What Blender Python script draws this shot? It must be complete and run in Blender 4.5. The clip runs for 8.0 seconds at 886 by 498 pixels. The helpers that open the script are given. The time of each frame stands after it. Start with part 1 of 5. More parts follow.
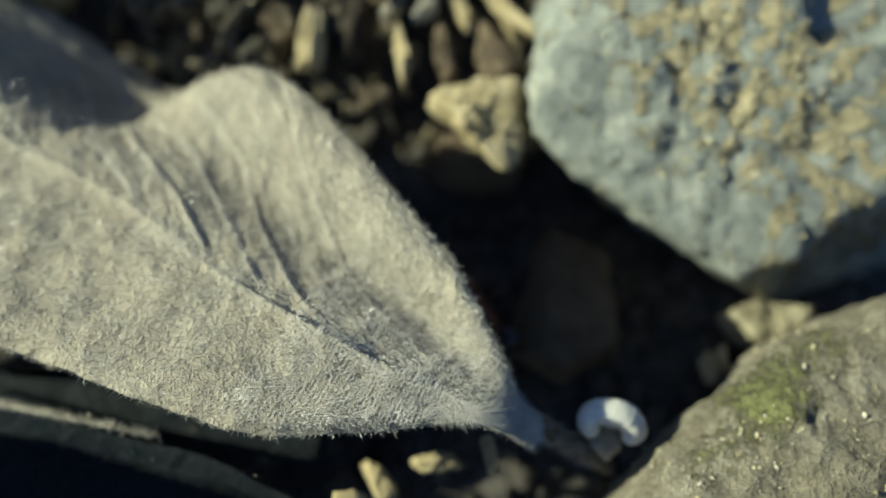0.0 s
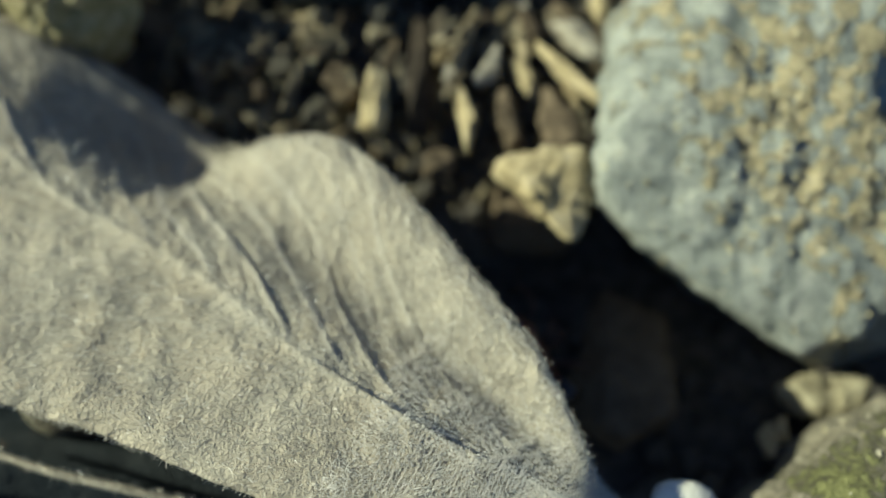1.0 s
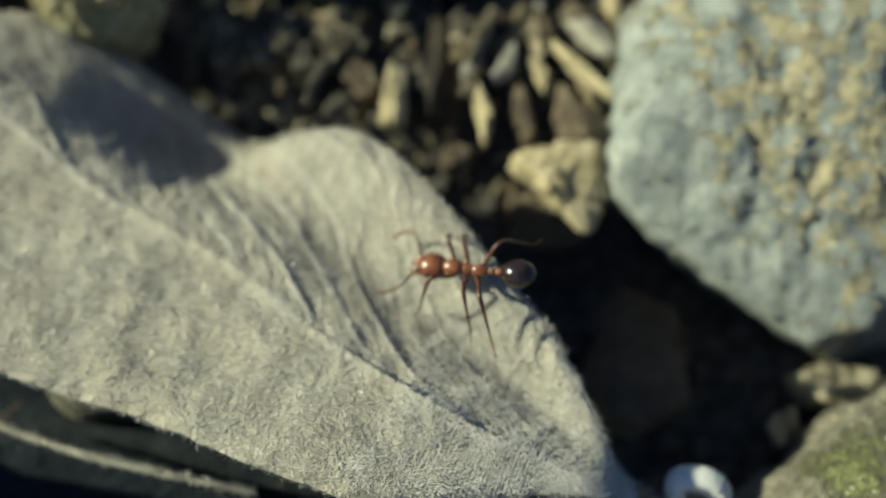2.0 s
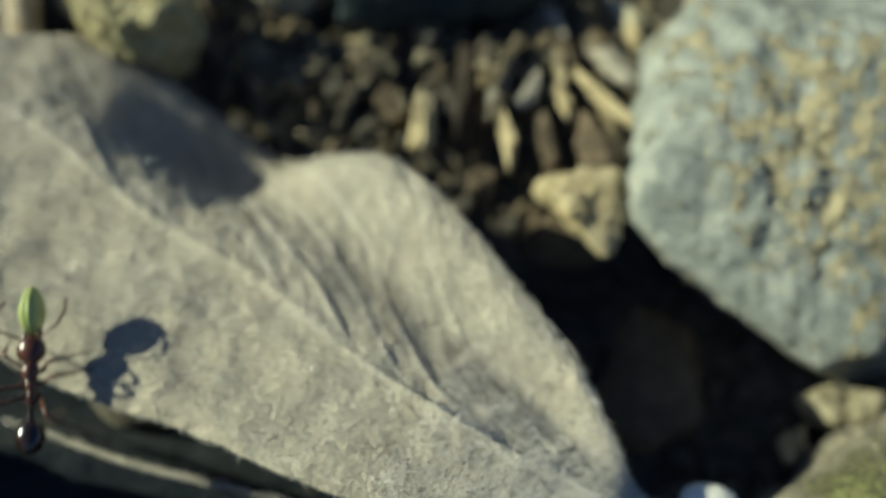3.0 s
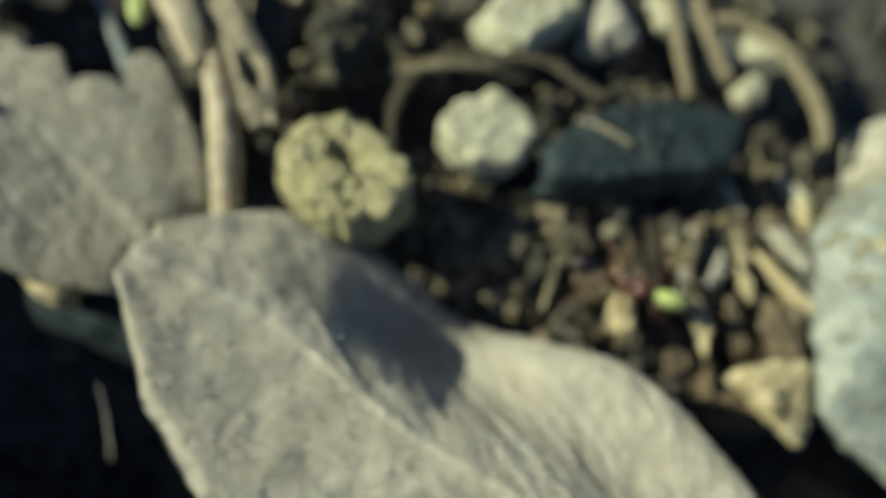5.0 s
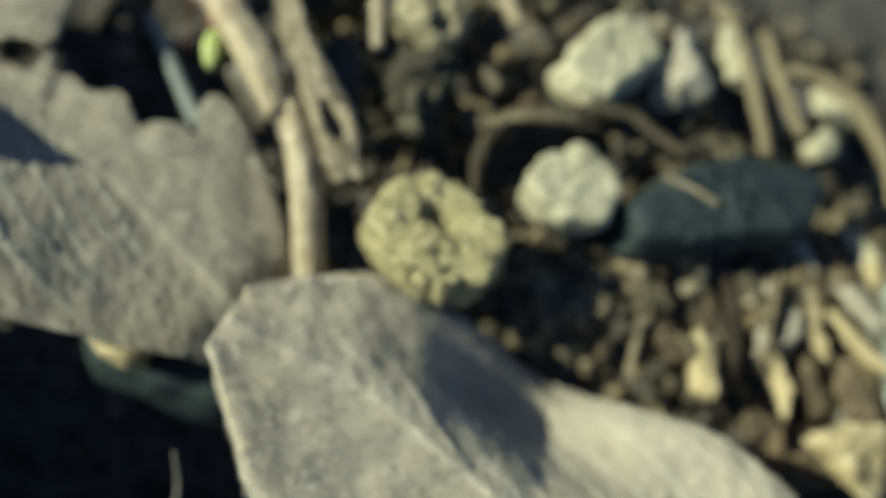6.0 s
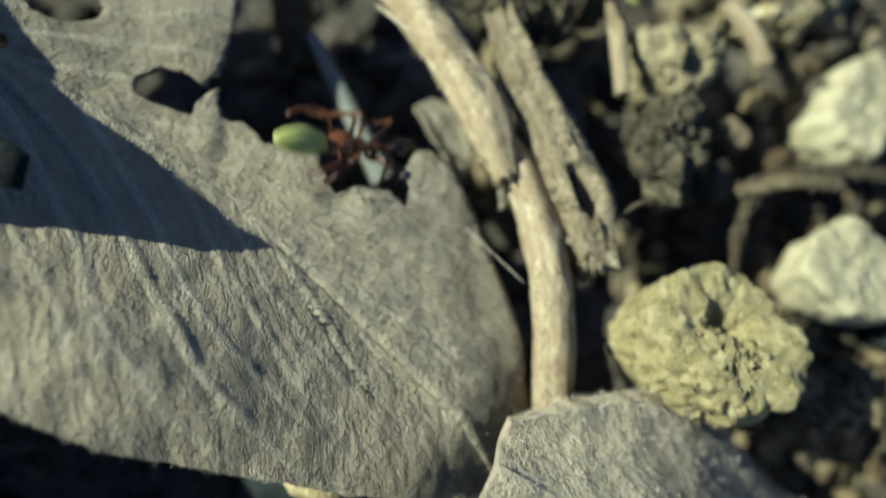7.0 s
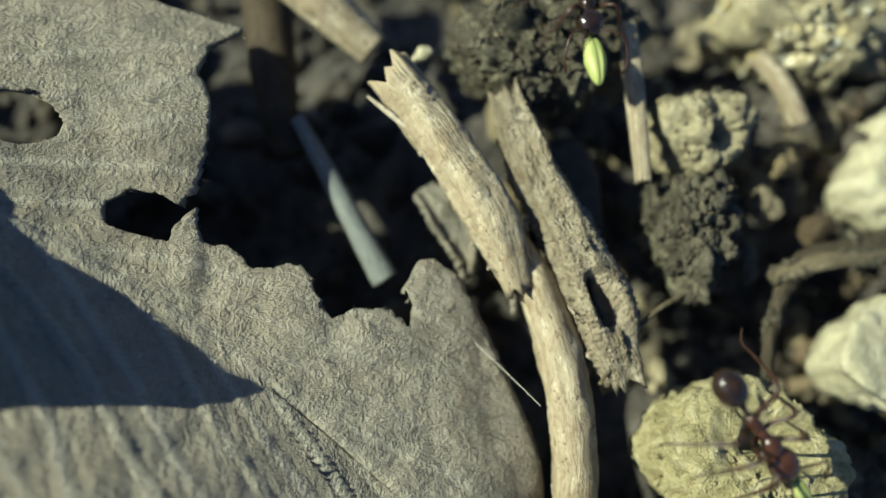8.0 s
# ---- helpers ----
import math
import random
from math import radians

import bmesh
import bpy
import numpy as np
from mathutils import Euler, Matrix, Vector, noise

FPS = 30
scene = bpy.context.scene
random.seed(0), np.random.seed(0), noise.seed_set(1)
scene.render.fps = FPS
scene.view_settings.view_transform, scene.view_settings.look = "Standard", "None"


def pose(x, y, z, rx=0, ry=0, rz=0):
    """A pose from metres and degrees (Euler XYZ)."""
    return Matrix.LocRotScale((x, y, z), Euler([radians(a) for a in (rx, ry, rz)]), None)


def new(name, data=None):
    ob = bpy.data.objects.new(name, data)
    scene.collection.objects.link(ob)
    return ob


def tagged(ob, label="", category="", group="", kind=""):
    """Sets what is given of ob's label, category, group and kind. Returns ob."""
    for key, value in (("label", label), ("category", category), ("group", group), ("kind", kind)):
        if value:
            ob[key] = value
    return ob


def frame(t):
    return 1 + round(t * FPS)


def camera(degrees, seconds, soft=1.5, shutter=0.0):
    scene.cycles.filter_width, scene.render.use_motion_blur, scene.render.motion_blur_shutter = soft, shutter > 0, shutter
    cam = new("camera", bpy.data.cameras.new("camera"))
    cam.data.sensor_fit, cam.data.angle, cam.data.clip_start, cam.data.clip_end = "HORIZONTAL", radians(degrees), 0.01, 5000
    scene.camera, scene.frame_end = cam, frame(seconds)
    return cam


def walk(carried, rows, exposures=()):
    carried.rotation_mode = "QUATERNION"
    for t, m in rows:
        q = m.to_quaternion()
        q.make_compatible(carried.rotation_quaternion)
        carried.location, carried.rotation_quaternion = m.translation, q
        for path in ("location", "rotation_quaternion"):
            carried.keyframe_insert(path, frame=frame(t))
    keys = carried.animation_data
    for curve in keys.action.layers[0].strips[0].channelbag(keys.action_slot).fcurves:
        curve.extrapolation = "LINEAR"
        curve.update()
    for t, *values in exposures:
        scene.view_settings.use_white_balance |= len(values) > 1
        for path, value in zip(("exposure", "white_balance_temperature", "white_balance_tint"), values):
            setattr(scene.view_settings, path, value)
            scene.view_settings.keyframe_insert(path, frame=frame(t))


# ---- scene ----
import itertools

from mathutils.bvhtree import BVHTree

MM = 0.001
cam = camera(58.0, 8.0, 1.5, 0.4)
cam.data.dof.use_dof = True
cam.data.dof.focus_distance = 0.0249
cam.data.dof.aperture_fstop = 25.0
PATH = [
    (0.0, -0.336, 1.845, 27.209, 27.180, 0.044, 0.543),
    (0.5, -1.894, 2.572, 26.582, 27.122, -0.647, 0.447),
    (1.0, -3.717, 4.252, 28.350, 27.369, -1.400, 1.001),
    (1.5, -2.423, 3.522, 28.993, 28.052, -1.225, 0.885),
    (1.7, -3.280, 3.395, 28.823, 27.570, -1.225, 1.187),
    (2.8, -5.007, 3.458, 30.052, 27.988, -1.490, 1.376),
    (3.0, -5.133, 3.619, 30.652, 27.378, -1.182, 2.447),
    (3.2, -7.545, 4.317, 30.435, 26.827, -1.282, 2.279),
    (3.5, -8.144, 5.988, 32.163, 26.565, -1.218, 2.736),
    (4.0, -11.011, 6.906, 32.052, 26.070, -2.733, 2.053),
    (4.5, -15.561, 10.549, 34.600, 24.611, -4.671, 1.632),
    (4.7, -17.258, 11.513, 34.936, 24.596, -5.716, 1.584),
    (5.8, -24.844, 13.705, 35.700, 23.964, -11.287, 1.122),
    (6.0, -26.112, 15.789, 34.567, 23.399, -11.271, 0.844),
    (6.5, -31.665, 17.713, 28.290, 23.876, -12.779, 0.873),
    (6.8, -34.672, 21.968, 27.107, 21.497, -15.864, -0.572),
    (7.0, -37.376, 23.667, 26.769, 20.522, -16.170, -0.012),
    (7.2, -37.342, 26.647, 27.022, 17.485, -15.521, 0.015),
    (7.5, -37.171, 29.322, 26.833, 15.710, -14.809, -1.172),
    (8.0, -37.114, 30.699, 26.511, 15.550, -14.954, -1.968),
]
walk(cam, [(t, pose(x * MM, y * MM, z * MM, a, b, c)) for t, x, y, z, a, b, c in PATH], [(0.0, 0.67, 5000, 10), (3.5, 0.6, 5000, 10), (4.7, 0.63, 5000, 10), (6.0, 0.74, 5000, 10), (8.0, 0.68, 5000, 10)])

# ---- daylight: low sun from the left, blue sky in the shade ----
SUN_TRAVEL = Vector((0.87, -0.06, -0.49)).normalized()
elevation = math.asin(-SUN_TRAVEL.z)
world = bpy.data.worlds.new("sky")
scene.world = world
world.use_nodes = True
sky = world.node_tree.nodes.new("ShaderNodeTexSky")
sky.sky_type, sky.sun_disc = "NISHITA", False
sky.sun_elevation = elevation
sky.ozone_density = 2.5
sky.sun_rotation = math.atan2(-SUN_TRAVEL.x, -SUN_TRAVEL.y)
back = world.node_tree.nodes["Background"]
back.inputs["Strength"].default_value = 0.041
world.node_tree.links.new(sky.outputs[0], back.inputs["Color"])
lamp = bpy.data.lights.new("sun", "SUN")
lamp.energy, lamp.angle, lamp.color = 4.8, radians(0.55), (1.0, 0.897, 0.515)
sun = new("sun", lamp)
sun.rotation_mode = "QUATERNION"
sun.rotation_quaternion = SUN_TRAVEL.to_track_quat("-Z", "Y")


# ---- materials ----
def nodes_of(name, rough=0.8, spec=0.3):
    m = bpy.data.materials.new(name)
    m.use_nodes = True
    t = m.node_tree
    b = t.nodes["Principled BSDF"]
    b.inputs["Roughness"].default_value = rough
    b.inputs["Specular IOR Level"].default_value = spec
    return m, t, b


def coords(t, per_mm, stretch=(1, 1, 1), source="Object"):
    c = t.nodes.new("ShaderNodeTexCoord")
    s = t.nodes.new("ShaderNodeMapping")
    k = 1000 * per_mm if source == "Object" else 1
    s.inputs["Scale"].default_value = [k * a for a in stretch]
    t.links.new(c.outputs[source], s.inputs["Vector"])
    return s.outputs["Vector"]


def noise_node(t, vec, scale=1.0, detail=4.0, rough=0.6, distort=0.0):
    n = t.nodes.new("ShaderNodeTexNoise")
    n.inputs["Scale"].default_value = scale
    n.inputs["Detail"].default_value = detail
    n.inputs["Roughness"].default_value = rough
    n.inputs["Distortion"].default_value = distort
    t.links.new(vec, n.inputs["Vector"])
    return n.outputs["Fac"]


def ramp(t, fac, stops):
    r = t.nodes.new("ShaderNodeValToRGB")
    e = r.color_ramp.elements
    while len(e) < len(stops):
        e.new(0.5)
    for el, (p, c) in zip(e, stops):
        el.position, el.color = p, (*c, 1)
    t.links.new(fac, r.inputs[0])
    return r.outputs[0]


def mix(t, fac, a, b, how="MIX"):
    n = t.nodes.new("ShaderNodeMix")
    n.data_type, n.blend_type = "RGBA", how
    for sock, v in ((n.inputs[0], fac), (n.inputs[6], a), (n.inputs[7], b)):
        if isinstance(v, (float, int)):
            sock.default_value = v
        elif isinstance(v, tuple):
            sock.default_value = (*v, 1)
        else:
            t.links.new(v, sock)
    return n.outputs[2]


def calc(t, op, a, b=None):
    n = t.nodes.new("ShaderNodeMath")
    n.operation = op
    for sock, v in zip(n.inputs, (a, b)):
        if isinstance(v, (float, int)):
            sock.default_value = v
        elif v is not None:
            t.links.new(v, sock)
    return n.outputs[0]


def bump(t, b, height, mm, strength=1.0):
    n = t.nodes.new("ShaderNodeBump")
    n.inputs["Distance"].default_value = mm * MM
    n.inputs["Strength"].default_value = strength
    t.links.new(height, n.inputs["Height"])
    t.links.new(n.outputs[0], b.inputs["Normal"])


def stone_material(name, dark, mid, light, size=0.5, crust=None, crust_at=0.56, rough=0.85, relief=0.25, patch=0.09, placed=False):
    """Mineral surface: tone by a broad and a fine noise, pits, and an optional crust that sits in patches."""
    m, t, b = nodes_of(name, rough)
    v = coords(t, 1.0)
    broad = noise_node(t, v, size, 5, 0.62, 0.4)
    fine = noise_node(t, v, size * 7, 4, 0.7)
    tone = calc(t, "ADD", calc(t, "MULTIPLY", broad, 0.62), calc(t, "MULTIPLY", fine, 0.38))
    col = ramp(t, tone, [(0.30, dark), (0.5, mid), (0.68, light)])
    height = tone
    if crust:
        spread = noise_node(t, v, patch, 2, 0.5)
        if placed:
            where = t.nodes.new("ShaderNodeAttribute")
            where.attribute_name = "crust"
            spread = calc(t, "ADD", calc(t, "MULTIPLY", spread, 0.35), calc(t, "MULTIPLY", where.outputs["Fac"], 0.6))
        grit = noise_node(t, v, size * 3.2, 5, 0.75, 0.6)
        mask = ramp(t, calc(t, "ADD", calc(t, "MULTIPLY", spread, 0.7), calc(t, "MULTIPLY", grit, 0.42)),
                    [(crust_at, (0, 0, 0)), (crust_at + 0.07, (1, 1, 1))])
        col = mix(t, mask, col, ramp(t, grit, [(0.35, tuple(0.55 * c for c in crust)), (0.6, crust)]))
        height = calc(t, "ADD", tone, calc(t, "MULTIPLY", mask, grit))
    t.links.new(col, b.inputs["Base Color"])
    bump(t, b, height, relief)
    return m


def leaf_material(name, dark, mid, light, vein, nap=1.0, folds_high=1.0, warm=(0.5, 0.42, 0.29)):
    """Felted leaf: matted hairs, puckered skin between a net of small veins, warm and grey blotches; the puckers follow the blade's side ribs."""
    m, t, b = nodes_of(name, 0.92, 0.12)
    v = coords(t, 1.0)
    broad = noise_node(t, v, 0.17, 4, 0.6, 0.5)
    blotch = noise_node(t, v, 0.75, 4, 0.6, 0.4)
    hue = noise_node(t, v, 0.3, 5, 0.65, 0.8)
    felt = noise_node(t, v, 5.0, 4, 0.7, 0.15)
    hair = noise_node(t, v, 13.0, 2, 0.7, 0.3)
    fold = t.nodes.new("ShaderNodeAttribute")
    fold.attribute_name = "fold"
    lay = t.nodes.new("ShaderNodeMapping")
    lay.inputs["Scale"].default_value = (1.5, 0.5, 1.0)
    t.links.new(fold.outputs["Vector"], lay.inputs["Vector"])
    shake = t.nodes.new("ShaderNodeTexNoise")
    shake.inputs["Scale"].default_value = 0.8
    shake.inputs["Detail"].default_value = 3.0
    t.links.new(lay.outputs[0], shake.inputs["Vector"])
    bent = t.nodes.new("ShaderNodeVectorMath")
    bent.operation = "MULTIPLY_ADD"
    t.links.new(shake.outputs["Color"], bent.inputs[0])
    bent.inputs[1].default_value = (1.6, 1.6, 0.0)
    t.links.new(lay.outputs[0], bent.inputs[2])
    cell = t.nodes.new("ShaderNodeTexVoronoi")
    cell.feature = "DISTANCE_TO_EDGE"
    t.links.new(bent.outputs[0], cell.inputs["Vector"])
    net = ramp(t, cell.outputs["Distance"], [(0.0, (1, 1, 1)), (0.14, (0.3, 0.3, 0.3)), (0.4, (0, 0, 0))])
    ridge = noise_node(t, lay.outputs[0], 1.25, 1.5, 0.45, 0.25)
    tone = calc(t, "ADD", calc(t, "MULTIPLY", broad, 0.38), calc(t, "ADD", calc(t, "MULTIPLY", blotch, 0.3), calc(t, "MULTIPLY", felt, 0.32)))
    col = ramp(t, tone, [(0.37, dark), (0.5, mid), (0.62, light)])
    col = mix(t, ramp(t, hue, [(0.42, (0, 0, 0)), (0.66, (0.65, 0.65, 0.65))]), col, warm)
    trace = t.nodes.new("ShaderNodeAttribute")
    trace.attribute_name = "vein"
    col = mix(t, calc(t, "MULTIPLY", net, 0.12), col, vein)
    col = mix(t, calc(t, "MULTIPLY", trace.outputs["Fac"], 0.75), col, vein)
    col = mix(t, calc(t, "MULTIPLY", ramp(t, blotch, [(0.64, (0, 0, 0)), (0.72, (1, 1, 1))]), 0.35), col, (0.22, 0.15, 0.08))
    t.links.new(col, b.inputs["Base Color"])
    skin = calc(t, "MULTIPLY", calc(t, "ADD", calc(t, "MULTIPLY", net, 0.06), calc(t, "ADD", calc(t, "MULTIPLY", ridge, 0.9), calc(t, "MULTIPLY", blotch, 1.0))), folds_high)
    nap_height = calc(t, "ADD", calc(t, "MULTIPLY", felt, 0.45 * nap), calc(t, "MULTIPLY", hair, 0.2 * nap))
    bump(t, b, calc(t, "ADD", skin, nap_height), 0.26)
    return m


def plain_material(name, low, high, scale=1.5, rough=0.6, relief=0.05, stretch=(1, 1, 1), spec=0.3):
    m, t, b = nodes_of(name, rough, spec)
    v = coords(t, 1.0, stretch)
    f = noise_node(t, v, scale, 5, 0.65, 0.3)
    t.links.new(ramp(t, f, [(0.33, low), (0.67, high)]), b.inputs["Base Color"])
    bump(t, b, f, relief)
    return m


def varied_material(name, colours, rough=0.85, relief=0.12, island=True):
    """Grains of several tones: one tone a grain, with fine mottling over it."""
    m, t, b = nodes_of(name, rough)
    pick = t.nodes.new("ShaderNodeNewGeometry").outputs["Random Per Island"] if island else t.nodes.new("ShaderNodeObjectInfo").outputs["Random"]
    stops = [(i / max(1, len(colours) - 1), c) for i, c in enumerate(colours)]
    col = ramp(t, pick, stops)
    f = noise_node(t, coords(t, 1.0), 2.2, 4, 0.7)
    t.links.new(mix(t, 0.75, col, ramp(t, f, [(0.3, (0.3, 0.3, 0.3)), (0.7, (1.25, 1.25, 1.25))]), "MULTIPLY"), b.inputs["Base Color"])
    bump(t, b, f, relief)
    return m


SOIL = plain_material("soil", (0.035, 0.032, 0.028), (0.13, 0.115, 0.095), 1.1, 0.95, 0.5)
FELT = leaf_material("felted_leaf", (0.208, 0.188, 0.15), (0.365, 0.328, 0.25), (0.515, 0.455, 0.335), (0.555, 0.51, 0.41), 1.25, 1.35, (0.42, 0.355, 0.245))
FELT_BROWN = leaf_material("felted_brown_leaf", (0.155, 0.14, 0.112), (0.29, 0.263, 0.205), (0.435, 0.385, 0.29), (0.5, 0.465, 0.37), 1.9, 1.9, (0.35, 0.295, 0.21))
# near-black tones: the shade these leaves lie in is put into their colour
SHADE_TONED_LEAF = leaf_material("shade_toned_felt", (0.006, 0.009, 0.012), (0.013, 0.017, 0.02), (0.026, 0.03, 0.032), (0.034, 0.036, 0.036), warm=(0.016, 0.018, 0.018))
HAIR = plain_material("pale_hair", (0.52, 0.48, 0.39), (0.74, 0.69, 0.58), 1.0, 0.3, 0.01, spec=0.6)
STALK = plain_material("brown_stalk_felt", (0.07, 0.056, 0.036), (0.26, 0.215, 0.145), 2.2, 0.9, 0.3)
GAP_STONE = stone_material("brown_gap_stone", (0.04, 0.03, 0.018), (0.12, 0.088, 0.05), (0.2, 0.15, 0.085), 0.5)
BLUE_ROCK = stone_material("blue_grey_rock", (0.105, 0.112, 0.095), (0.295, 0.305, 0.255), (0.51, 0.5, 0.405), 0.7, (0.6, 0.51, 0.29), 0.47, 0.8, 0.5, 0.5, True)
GREEN_ROCK = stone_material("olive_rock", (0.075, 0.064, 0.042), (0.25, 0.218, 0.145), (0.43, 0.385, 0.275), 0.9, (0.34, 0.335, 0.12), 0.5, 0.85, 0.6, 0.4, True)
TAN_STONE = stone_material("tan_stone", (0.24, 0.185, 0.08), (0.45, 0.365, 0.19), (0.6, 0.51, 0.32), 0.8, None, 0.6, 0.85, 0.35)
# tones halved so that the colour carries the shade around the stone
SHADE_TONED_STONE = stone_material("dark_stone", (0.03, 0.032, 0.032), (0.06, 0.062, 0.06), (0.10, 0.10, 0.092), 0.5)
# the slate's own tone; on two clods it puts shade into their colour
SLATE_AND_SHADE = stone_material("slate", (0.010, 0.014, 0.015), (0.02, 0.028, 0.029), (0.045, 0.055, 0.054), 0.35, None, 0.6, 0.7, 0.2)
YELLOW_CLOD = stone_material("yellow_clod", (0.17, 0.135, 0.05), (0.52, 0.455, 0.225), (0.76, 0.69, 0.43), 1.5, None, 0.6, 0.9, 0.6)
CHALK = stone_material("chalk", (0.24, 0.215, 0.12), (0.42, 0.385, 0.25), (0.53, 0.49, 0.345), 0.6, None, 0.6, 0.9, 0.2)
EARTH = stone_material("earth_clod", (0.03, 0.027, 0.02), (0.11, 0.097, 0.066), (0.25, 0.22, 0.145), 1.2, (0.4, 0.36, 0.24), 0.605, 0.9, 0.5, 0.6)
OLIVE_CLOD = stone_material("olive_clod", (0.12, 0.10, 0.055), (0.34, 0.295, 0.175), (0.52, 0.465, 0.3), 0.9, None, 0.6, 0.9, 0.4)
PALE_STONE = stone_material("pale_stone", (0.22, 0.19, 0.13), (0.38, 0.34, 0.25), (0.52, 0.48, 0.37), 0.8)
def grain_material(name, low, high, scuff, rough=0.8, relief=0.2, flakes=0.0):
    """Dry wood: long fibres along the stick, knots of bark, pale scuffs, from the stick's own grain direction."""
    m, t, b = nodes_of(name, rough, 0.25)
    a = t.nodes.new("ShaderNodeAttribute")
    a.attribute_name = "grain"
    s = t.nodes.new("ShaderNodeMapping")
    s.inputs["Scale"].default_value = (3.2, 3.2, 0.35)
    t.links.new(a.outputs["Vector"], s.inputs["Vector"])
    fibre = noise_node(t, s.outputs[0], 1.6, 5, 0.7, 0.4)
    s2 = t.nodes.new("ShaderNodeMapping")
    s2.inputs["Scale"].default_value = (1.0, 1.0, 0.7)
    t.links.new(a.outputs["Vector"], s2.inputs["Vector"])
    blot = noise_node(t, s2.outputs[0], 1.3, 5, 0.65, 0.6)
    grit = noise_node(t, s2.outputs[0], 5.0, 3, 0.7)
    col = ramp(t, calc(t, "ADD", calc(t, "MULTIPLY", fibre, 0.2), calc(t, "MULTIPLY", blot, 0.8)), [(0.32, low), (0.62, high)])
    col = mix(t, ramp(t, blot, [(0.6, (0, 0, 0)), (0.68, (0.8, 0.8, 0.8))]), col, scuff)
    col = mix(t, ramp(t, grit, [(0.58, (0, 0, 0)), (0.68, (0.75, 0.75, 0.75))]), col, tuple(0.45 * c for c in low))
    t.links.new(col, b.inputs["Base Color"])
    bump(t, b, calc(t, "ADD", calc(t, "MULTIPLY", fibre, 0.6), calc(t, "ADD", calc(t, "MULTIPLY", blot, 0.8), calc(t, "MULTIPLY", grit, 0.4 + flakes))), relief)
    return m


WOOD = grain_material("dry_twig", (0.24, 0.175, 0.095), (0.5, 0.425, 0.285), (0.65, 0.58, 0.42), 0.8, 0.18)
BARK = grain_material("flaky_bark", (0.17, 0.13, 0.075), (0.46, 0.395, 0.27), (0.61, 0.55, 0.405), 0.85, 0.4, 0.8)
# brown wood, lowered in tone to hold the shade of the gap
SHADED_BROWN_WOOD = grain_material("shaded_brown_stick", (0.035, 0.025, 0.016), (0.08, 0.06, 0.035), (0.12, 0.09, 0.05), 0.7, 0.15)
GREY_STICK = grain_material("grey_stick", (0.15, 0.16, 0.15), (0.23, 0.245, 0.225), (0.28, 0.29, 0.27), 0.75, 0.08)
DULL_BARK = grain_material("dull_bark", (0.05, 0.038, 0.022), (0.13, 0.105, 0.065), (0.24, 0.2, 0.13), 0.85, 0.2)
ROOT = grain_material("dry_root", (0.11, 0.085, 0.045), (0.26, 0.215, 0.125), (0.4, 0.34, 0.21), 0.8, 0.12)
SPLIT_SHADE = plain_material("split_shade", (0.03, 0.025, 0.017), (0.10, 0.085, 0.06), 1.5, 0.95, 0.2)
GRAINS = varied_material("mixed_grains", [(0.03, 0.025, 0.02), (0.13, 0.095, 0.055), (0.3, 0.245, 0.14), (0.04, 0.036, 0.03), (0.4, 0.34, 0.21), (0.07, 0.055, 0.042)])
CRUMBS = varied_material("soil_crumbs", [(0.03, 0.027, 0.022), (0.07, 0.06, 0.047), (0.13, 0.112, 0.085), (0.042, 0.038, 0.033)])
PEBBLE = varied_material("pebbles", [(0.10, 0.072, 0.04), (0.34, 0.265, 0.13), (0.07, 0.062, 0.05), (0.42, 0.345, 0.2), (0.2, 0.15, 0.08), (0.13, 0.125, 0.1)], 0.85, 0.35, island=False)
CHITIN = plain_material("red_brown_chitin", (0.11, 0.036, 0.012), (0.26, 0.098, 0.035), 3.0, 0.24, 0.01, spec=0.6)
CHITIN_DARK = plain_material("black_chitin", (0.010, 0.007, 0.005), (0.03, 0.016, 0.010), 3.0, 0.16, 0.01, spec=0.7)
LEG = plain_material("leg_chitin", (0.05, 0.018, 0.008), (0.12, 0.045, 0.02), 3.0, 0.35, 0.01, spec=0.5)
BROWN_CHITIN = plain_material("brown_chitin", (0.045, 0.017, 0.009), (0.11, 0.043, 0.019), 3.0, 0.25, 0.01, spec=0.6)
UMBER_CHITIN = plain_material("umber_chitin", (0.028, 0.012, 0.007), (0.075, 0.03, 0.015), 3.0, 0.2, 0.01, spec=0.7)
DARK_LEG = plain_material("dark_leg_chitin", (0.02, 0.010, 0.006), (0.06, 0.026, 0.014), 3.0, 0.35, 0.01, spec=0.5)
GREEN = plain_material("fresh_green", (0.24, 0.29, 0.06), (0.47, 0.5, 0.17), 0.8, 0.45, 0.06, (0.4, 2, 2))
LICHEN = varied_material("lichen_crumbs", [(0.5, 0.42, 0.2), (0.62, 0.55, 0.34), (0.36, 0.3, 0.15), (0.66, 0.6, 0.42), (0.42, 0.42, 0.33)], 0.9, 0.15)
SHELL = plain_material("white_shell", (0.55, 0.52, 0.42), (0.8, 0.77, 0.66), 1.2, 0.4, 0.05)


# ---- building blocks; all lengths below in millimetres ----
def mesh_of(name, verts, faces, material, smooth=True):
    me = bpy.data.meshes.new(name)
    me.from_pydata([tuple(MM * c for c in v) for v in np.asarray(verts, float).tolist()], [], faces)
    me.materials.append(material)
    if smooth:
        me.shade_smooth()
    me.update()
    return me


def thing(name, verts, faces, material, base, smooth=True):
    """A top-level thing of one mesh, with its origin at base."""
    ob = new(name, mesh_of(name, np.asarray(verts, float) - np.asarray(base, float), faces, material, smooth))
    ob.location = [MM * c for c in base]
    return ob


